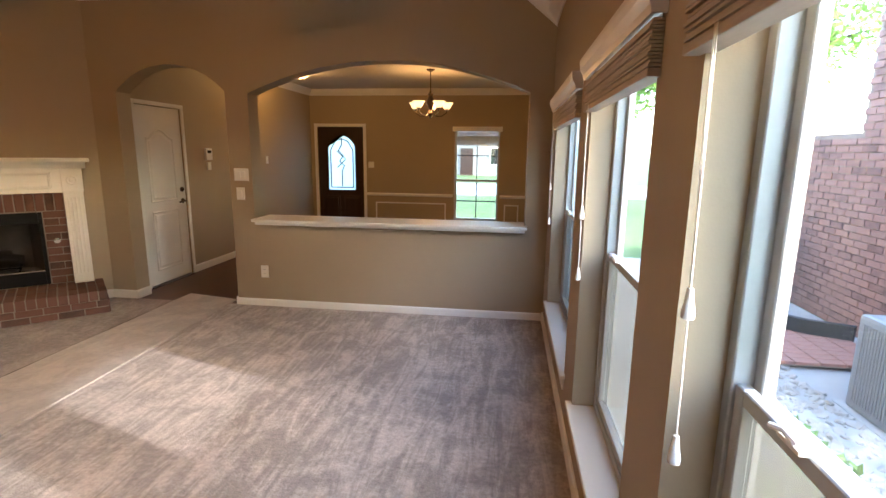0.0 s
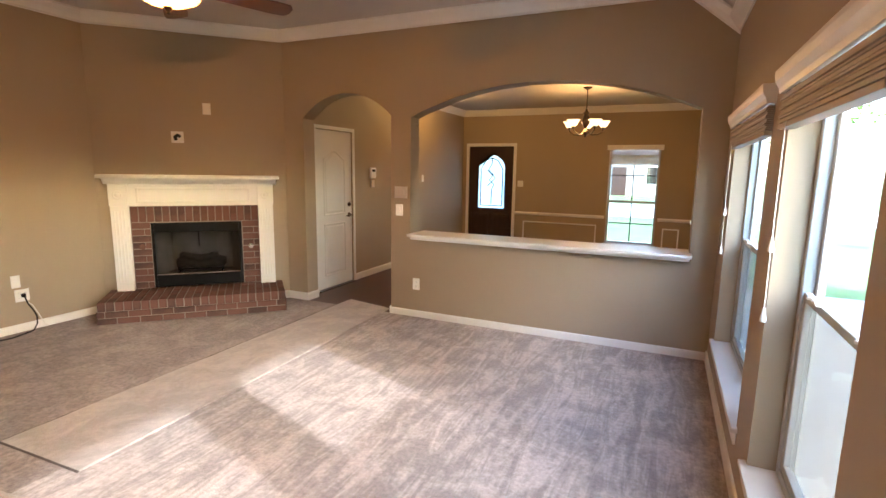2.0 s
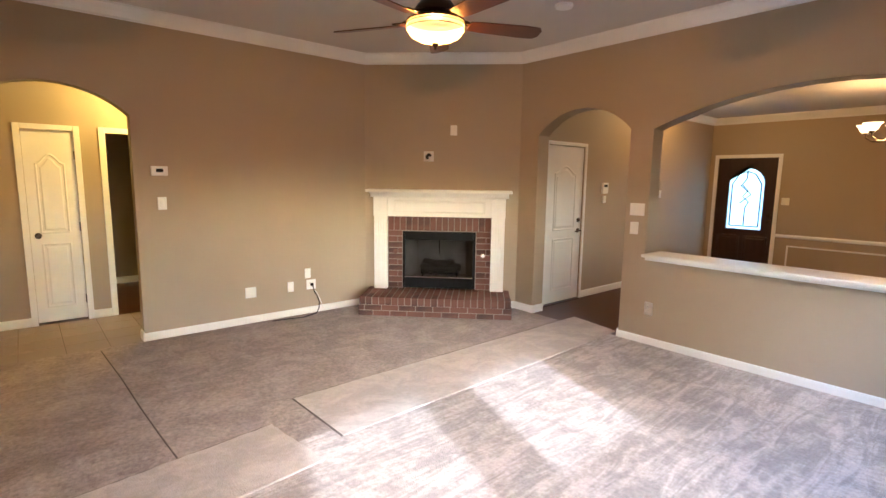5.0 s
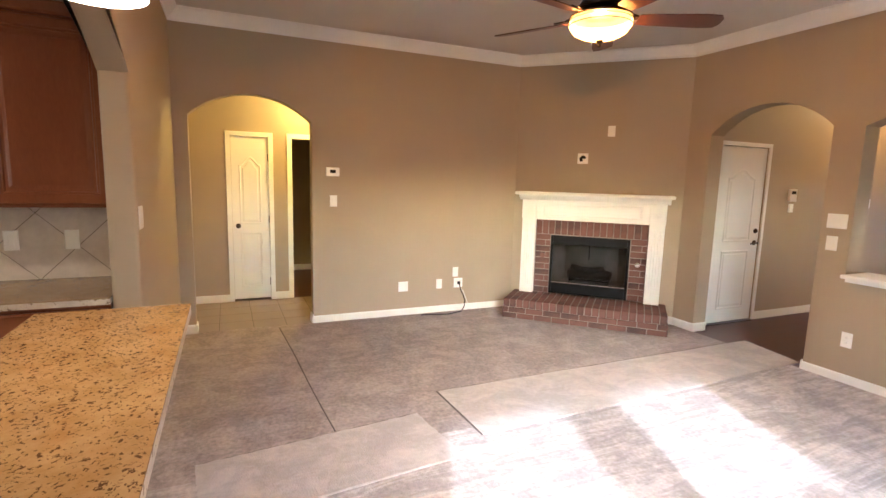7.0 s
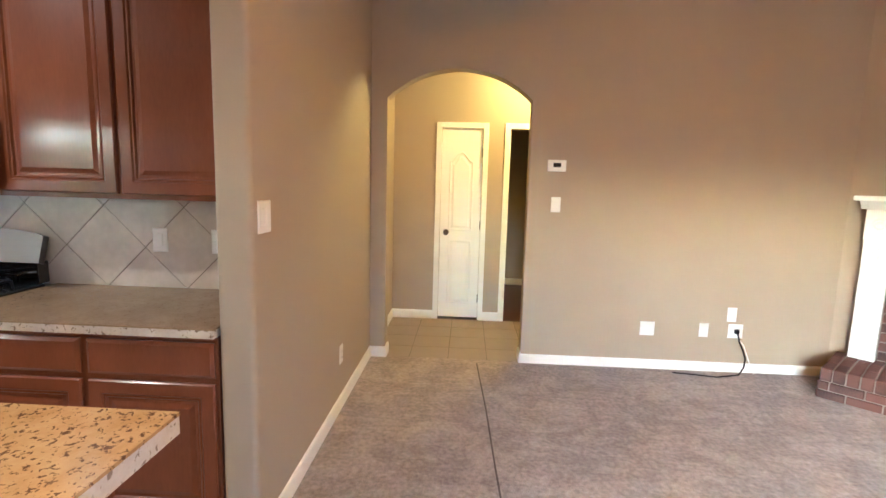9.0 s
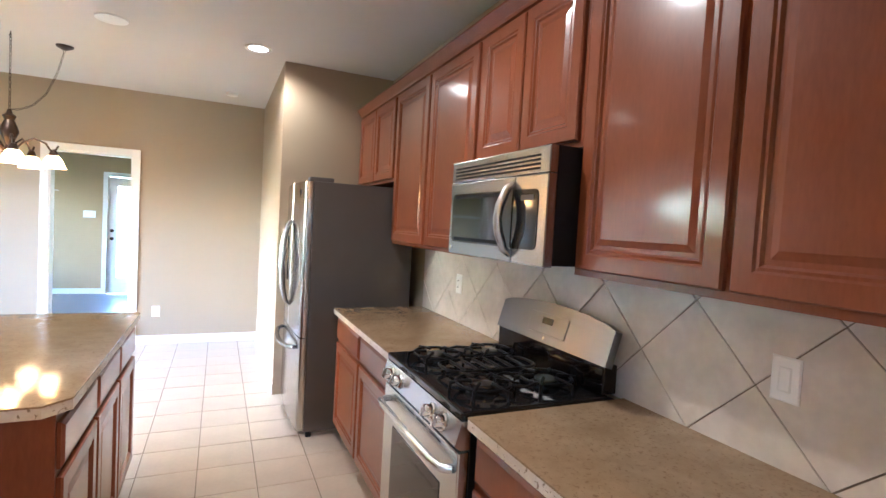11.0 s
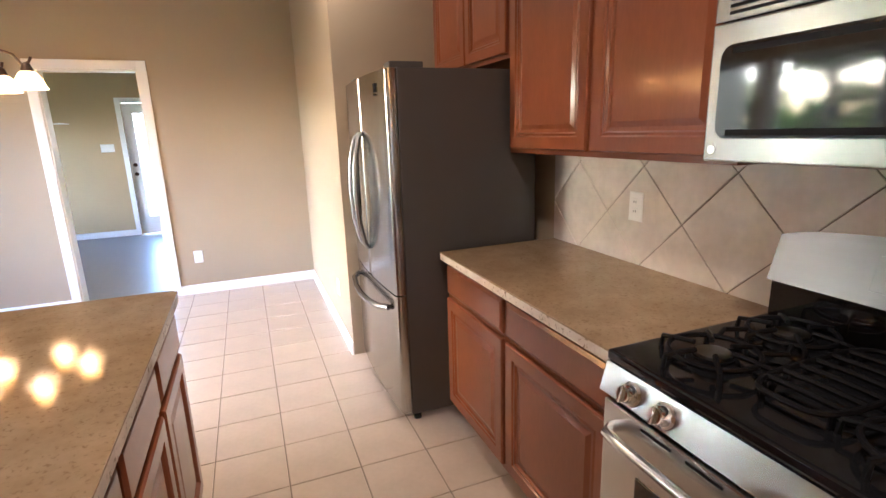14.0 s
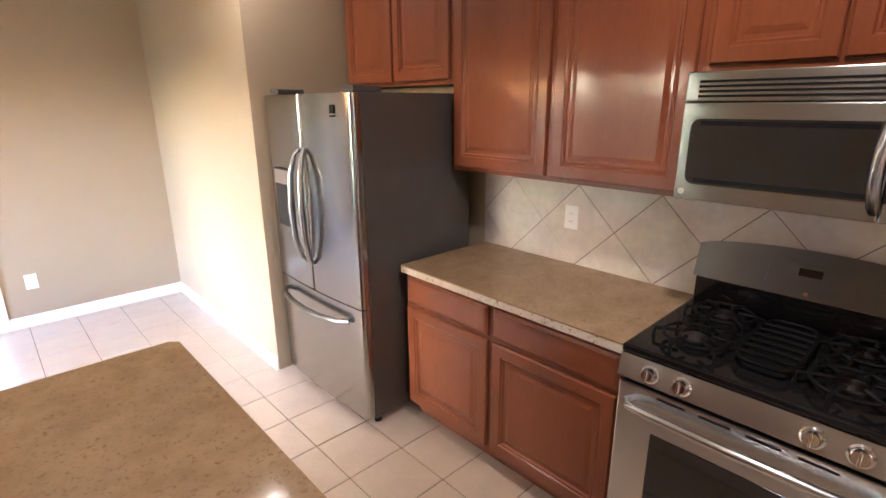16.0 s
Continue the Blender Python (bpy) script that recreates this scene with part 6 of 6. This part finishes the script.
ROOF = material("grey_shingle", (0.13, 0.12, 0.11), 0.95, var=0.3, scale=6, bump=0.5)
ACGREY = material("grey_ac_metal", (0.30, 0.31, 0.32), 0.5, metal=0.3, var=0.08)
PAVER = material("red_concrete_paver", (0.33, 0.17, 0.13), 0.9, var=0.2, scale=6, bump=0.4)
GZ = -0.20
structure("ground", B(-300, 300, -300, 300, GZ - 0.3, GZ), GRASS, "green lawn that runs to the horizon", "lawn")
structure("road", B(-120, 120, 21, 29, GZ + 0.001, GZ + 0.03), ROAD, "pale concrete street beyond the lawn", "road")
structure("pavement", B(0.76, 3.62, -1.0, 9.0, GZ + 0.002, GZ + 0.015), ROAD, "concrete slab along the side yard", "pavement")
pav = structure("pavement_pavers", B(2.2, 3.4, 4.55, 5.6, GZ + 0.041, GZ + 0.05), MORTAR, "red paver path in the side yard", "pavement")
for i in range(6):
    for j in range(10):
        brick(pav, 2.3 + 0.2 * i, 4.60 + 0.105 * j, GZ + 0.06, 0.19, 0.095, 0.03, "paver", PAVER, 0.004)
# river stones under the window
pb = bmesh.new()
rg = random.Random(9)
for k in range(1500):
    x, y = rg.uniform(0.85, 2.55), rg.uniform(1.4, 4.6)
    r = rg.uniform(0.018, 0.045)
    bmesh.ops.create_icosphere(pb, subdivisions=1, radius=r, matrix=pose(x, y, GZ + r * 0.4, rg.uniform(0, 40), rg.uniform(0, 40), rg.uniform(0, 360)) @ Matrix.Diagonal((1.3, 1, 0.6, 1)))
tagged(link_mesh("river_stones", pb, PEBBLE, None, "", True), "pale river stones in the side bed", "stones", "", "stuff")


def leaf_cloud(bm, centers, count, size, rg):
    """Many small bent leaves scattered in clumps."""
    for k in range(count):
        c, rad = centers[rg.randrange(len(centers))]
        d = Vector((rg.gauss(0, 1), rg.gauss(0, 1), rg.gauss(0, 0.8)))
        d = d.normalized() * rad * rg.random() ** 0.4
        p = c + d
        a = Vector((rg.uniform(-1, 1), rg.uniform(-1, 1), rg.uniform(-0.6, 0.6))).normalized()
        b = a.cross(Vector((rg.uniform(-1, 1), rg.uniform(-1, 1), 1))).normalized()
        s = size * rg.uniform(0.6, 1.3)
        v = [bm.verts.new(p + q) for q in (-a * s, b * s * 0.45 + Vector((0, 0, s * 0.12)), a * s, -b * s * 0.45)]
        bm.faces.new(v)


def tree(x, y, h, spread, seed, leaves=5000, size=0.14):
    rg = random.Random(seed)
    t = thing("tree", "broadleaf tree with a brown trunk and green crown", "tree", Matrix.Translation((x, y, GZ)), "yard trees")
    tb = bmesh.new()
    top = Vector((rg.uniform(-.3, .3), rg.uniform(-.3, .3), h * 0.75))
    tube(tb, [(0, 0, 0), (0.03, 0, h * 0.2), (0.05, 0.05, h * 0.4), tuple(top)], [h * 0.035, h * 0.027, h * 0.02, h * 0.006], 10)
    centers = [(top + Vector((0, 0, h * 0.08)), spread * 0.4)]
    for k in range(9):
        a = 2 * math.pi * k / 9 + rg.uniform(-.3, .3)
        z0 = h * rg.uniform(0.32, 0.6)
        e = Vector((math.cos(a) * spread * rg.uniform(.55, .95), math.sin(a) * spread * rg.uniform(.55, .95), z0 + h * rg.uniform(0.1, 0.3)))
        s = Vector((0.04, 0.03, z0))
        tube(tb, [s, s.lerp(e, 0.5) + Vector((0, 0, h * 0.03)), e], [h * 0.012, h * 0.008, h * 0.003], 7)
        centers += [(e, spread * rg.uniform(.28, .42)), (s.lerp(e, 0.6), spread * .25)]
    part("trunk", tb, BARK, t, "", True)
    cb = bmesh.new()
    leaf_cloud(cb, centers, leaves, size, rg)
    part("crown", cb, LEAF, t)
    return t


for x, y, h, s, sd in ((-3.0, 17.5, 7.0, 2.8, 1), (2.5, 32, 9.0, 4.0, 2), (-8, 33, 9.0, 4.2, 3), (5.2, 15.5, 6.5, 2.6, 4), (4.2, 24, 8.0, 3.2, 5), (9, 20, 8, 3.5, 8)):
    tree(x, y, h, s, sd, 4500)
for x, y, h, s, sd in ((7.2, -7.4, 7.5, 2.8, 6),):
    tree(x, y, h, s, sd, 9000, 0.17)
for x, y, h, s, sd in ((7.5, -8.6, 6.5, 2.6, 21), (13.0, -9.0, 8.0, 3.4, 23), (12.5, -15.5, 8.5, 3.6, 24)):
    tree(x, y, h, s, sd, 5500, 0.2)
# belt of woods past the back yard
wd = bmesh.new()
rg = random.Random(31)
cents = [(Vector((rg.uniform(13, 18), rg.uniform(-32, -8.5), GZ + rg.uniform(0.4, 2.7))), rg.uniform(0.7, 1.3)) for k in range(90)]
leaf_cloud(wd, cents, 11000, 0.26, rg)
tagged(link_mesh("woods", wd, LEAF), "dense green woods past the back yard", "trees", "", "stuff")
# low shrub by the window
sb = thing("shrub", "small yellow-green shrub in the stone bed", "shrub", Matrix.Translation((1.55, 2.75, GZ)))
rg = random.Random(12)
stm = bmesh.new()
cents = []
for k in range(9):
    a = k * 0.7
    e = Vector((math.cos(a) * 0.2, math.sin(a) * 0.28, rg.uniform(0.18, 0.34)))
    tube(stm, [(0, 0, 0), e * 0.5 + Vector((0, 0, 0.04)), e], 0.006, 5)
    cents.append((e, 0.13))
part("stems", stm, BARK, sb, "", True)
sl = bmesh.new()
leaf_cloud(sl, cents, 900, 0.035, rg)
part("leaves", sl, SHRUB, sb)
# neighbour's brick house along the side yard
nb = thing("neighbour_house", "red-brown brick neighbour house with grey roof", "house")
# unseen south stretch, ended at y 1.85 to block sun from window_1
part("wall", B(3.66, 3.8, 1.85, 5.9, GZ, 3.45), MORTAR, nb, "mortar core of the wall")
part("wall", B(3.66, 3.8, 5.9, 9.6, GZ, 1.80), MORTAR, nb, "mortar core of the low wall")
part("wall", B(3.8, 9.0, 1.85, 2.0, GZ, 3.45), MORTAR, nb)
part("wall", B(8.9, 9.0, 2.0, 5.9, GZ, 3.45), MORTAR, nb)
part("wall", B(3.8, 9.0, 5.75, 5.9, GZ, 3.45), MORTAR, nb)
part("roof", prism(bmesh.new(), [(1.6, 3.45), (6.2, 3.45), (3.9, 4.3)], "x", 3.5, 9.2), ROOF, nb, "grey shingle roof")
vs, fs = [], []
rg = random.Random(5)
row = 0
z = GZ + 0.01
while z < 3.4:
    y = 1.85 - (0.1 if row % 2 else 0.0)
    ymax = 9.6 if z < 1.72 else 5.9
    while y < ymax - 0.05:
        a, b = max(y, 1.85), min(y + 0.195, ymax)
        d = 3.645 + rg.uniform(-.003, .003)
        n0 = len(vs)
        for xx in (d, 3.662):
            vs += [(xx, a, z), (xx, b, z), (xx, b, z + 0.062), (xx, a, z + 0.062)]
        fs += [[n0, n0 + 1, n0 + 2, n0 + 3]] + [[n0 + k, n0 + (k + 1) % 4, n0 + 4 + (k + 1) % 4, n0 + 4 + k] for k in range(4)]
        y += 0.205
    z += 0.072
    row += 1
me = bpy.data.meshes.new("bricks")
me.from_pydata(vs, [], fs)
HB = HBRICK.node_tree
geo = HB.nodes.new("ShaderNodeNewGeometry")
ma = HB.nodes.new("ShaderNodeMath"); ma.operation = 'MULTIPLY_ADD'; ma.inputs[1].default_value = 0.7
hr = [x for x in HB.nodes if x.bl_idname == "ShaderNodeValToRGB"][0]
old = hr.inputs[0].links[0].from_socket
HB.links.new(geo.outputs["Random Per Island"], ma.inputs[0]); HB.links.new(old, ma.inputs[2]); HB.links.new(ma.outputs[0], hr.inputs[0])
hr.color_ramp.elements[1].position = 1.35
me.materials.append(HBRICK)
bo = new("bricks", me)
bo.parent = nb
bo["kind"] = "stuff"
ac = thing("ac_unit", "grey metal air-conditioner unit on the ground", "air conditioner", Matrix.Translation((2.62, 3.25, GZ)))
part("cabinet", B(0, 0.7, 0, 0.7, 0.02, 0.70, bevel=0.03), ACGREY, ac)
part("pad", B(-0.05, 0.75, -0.05, 0.75, 0, 0.02), ROAD, ac, "concrete pad")
for k in range(22):
    part("louver", B(-0.006, 0.001, 0.05 + k * 0.0275, 0.062 + k * 0.0275, 0.08, 0.64), ACGREY, ac)
for k in range(22):
    part("louver", B(0.05 + k * 0.0275, 0.062 + k * 0.0275, 0.699, 0.706, 0.08, 0.64), ACGREY, ac)
bn = thing("waste_bin", "dark wheeled waste bin with a teal lid", "waste bin", Matrix.Translation((3.05, 6.95, GZ + 0.04)))
DKB = material("dark_bin_plastic", (0.03, 0.035, 0.035), 0.5, var=0.1)
TEAL = material("teal_lid_plastic", (0.02, 0.22, 0.20), 0.45, var=0.1)
part("body", prism(bmesh.new(), [(-0.24, 0.0), (0.24, 0.0), (0.28, 0.95), (-0.28, 0.95)], "x", -0.25, 0.25), DKB, bn)
part("lid", B(-0.29, 0.29, -0.30, 0.30, 0.95, 1.01, bevel=0.02), TEAL, bn, "teal lid")
ed = thing("garden_edging", "dark curved plastic edging around a bed", "garden edging", Matrix.Translation((0, 0, GZ + 0.05)))
eb = bmesh.new()
pts = [(2.55, 6.3), (2.62, 5.9), (2.8, 5.55), (3.05, 5.3), (3.4, 5.15)]
for (ax, ay), (bx, by) in zip(pts, pts[1:]):
    v = [eb.verts.new(p) for p in ((ax, ay, 0), (bx, by, 0), (bx, by, 0.16), (ax, ay, 0.16), (ax + .05, ay + .05, 0), (bx + .05, by + .05, 0), (bx + .05, by + .05, 0.16), (ax + .05, ay + .05, 0.16))]
    for f in ((0, 1, 2, 3), (4, 5, 6, 7), (0, 1, 5, 4), (3, 2, 6, 7), (0, 3, 7, 4), (1, 2, 6, 5)):
        eb.faces.new([v[q] for q in f])
part("strip", eb, DKB, ed)
# house across the street
fh = thing("house", "pale house across the street with dark windows", "house", Matrix.Translation((-3.5, 40, GZ)))
SID = material("pale_siding", (0.22, 0.22, 0.22), 0.8, var=0.06, scale=1, fine=20)
part("wall", B(-7, 7, 0, 8, 0, 3.0), SID, fh)
part("roof", prism(bmesh.new(), [(-0.6, 3.0), (8.6, 3.0), (4, 5.8)], "x", -7.6, 7.6), ROOF, fh)
for x in (-5.4, -2.4, 2.6, 5.2):
    wn_ = part("window", B(x - 0.6, x + 0.6, -0.06, -0.001, 0.8, 2.2), WHITE, fh)
    part("pane", B(x - 0.52, x + 0.52, -0.075, -0.06, 0.88, 2.12), DARKGLASS, wn_)
part("door", B(-0.3, 0.7, -0.08, -0.001, 0, 2.1), DOORWOOD, fh)
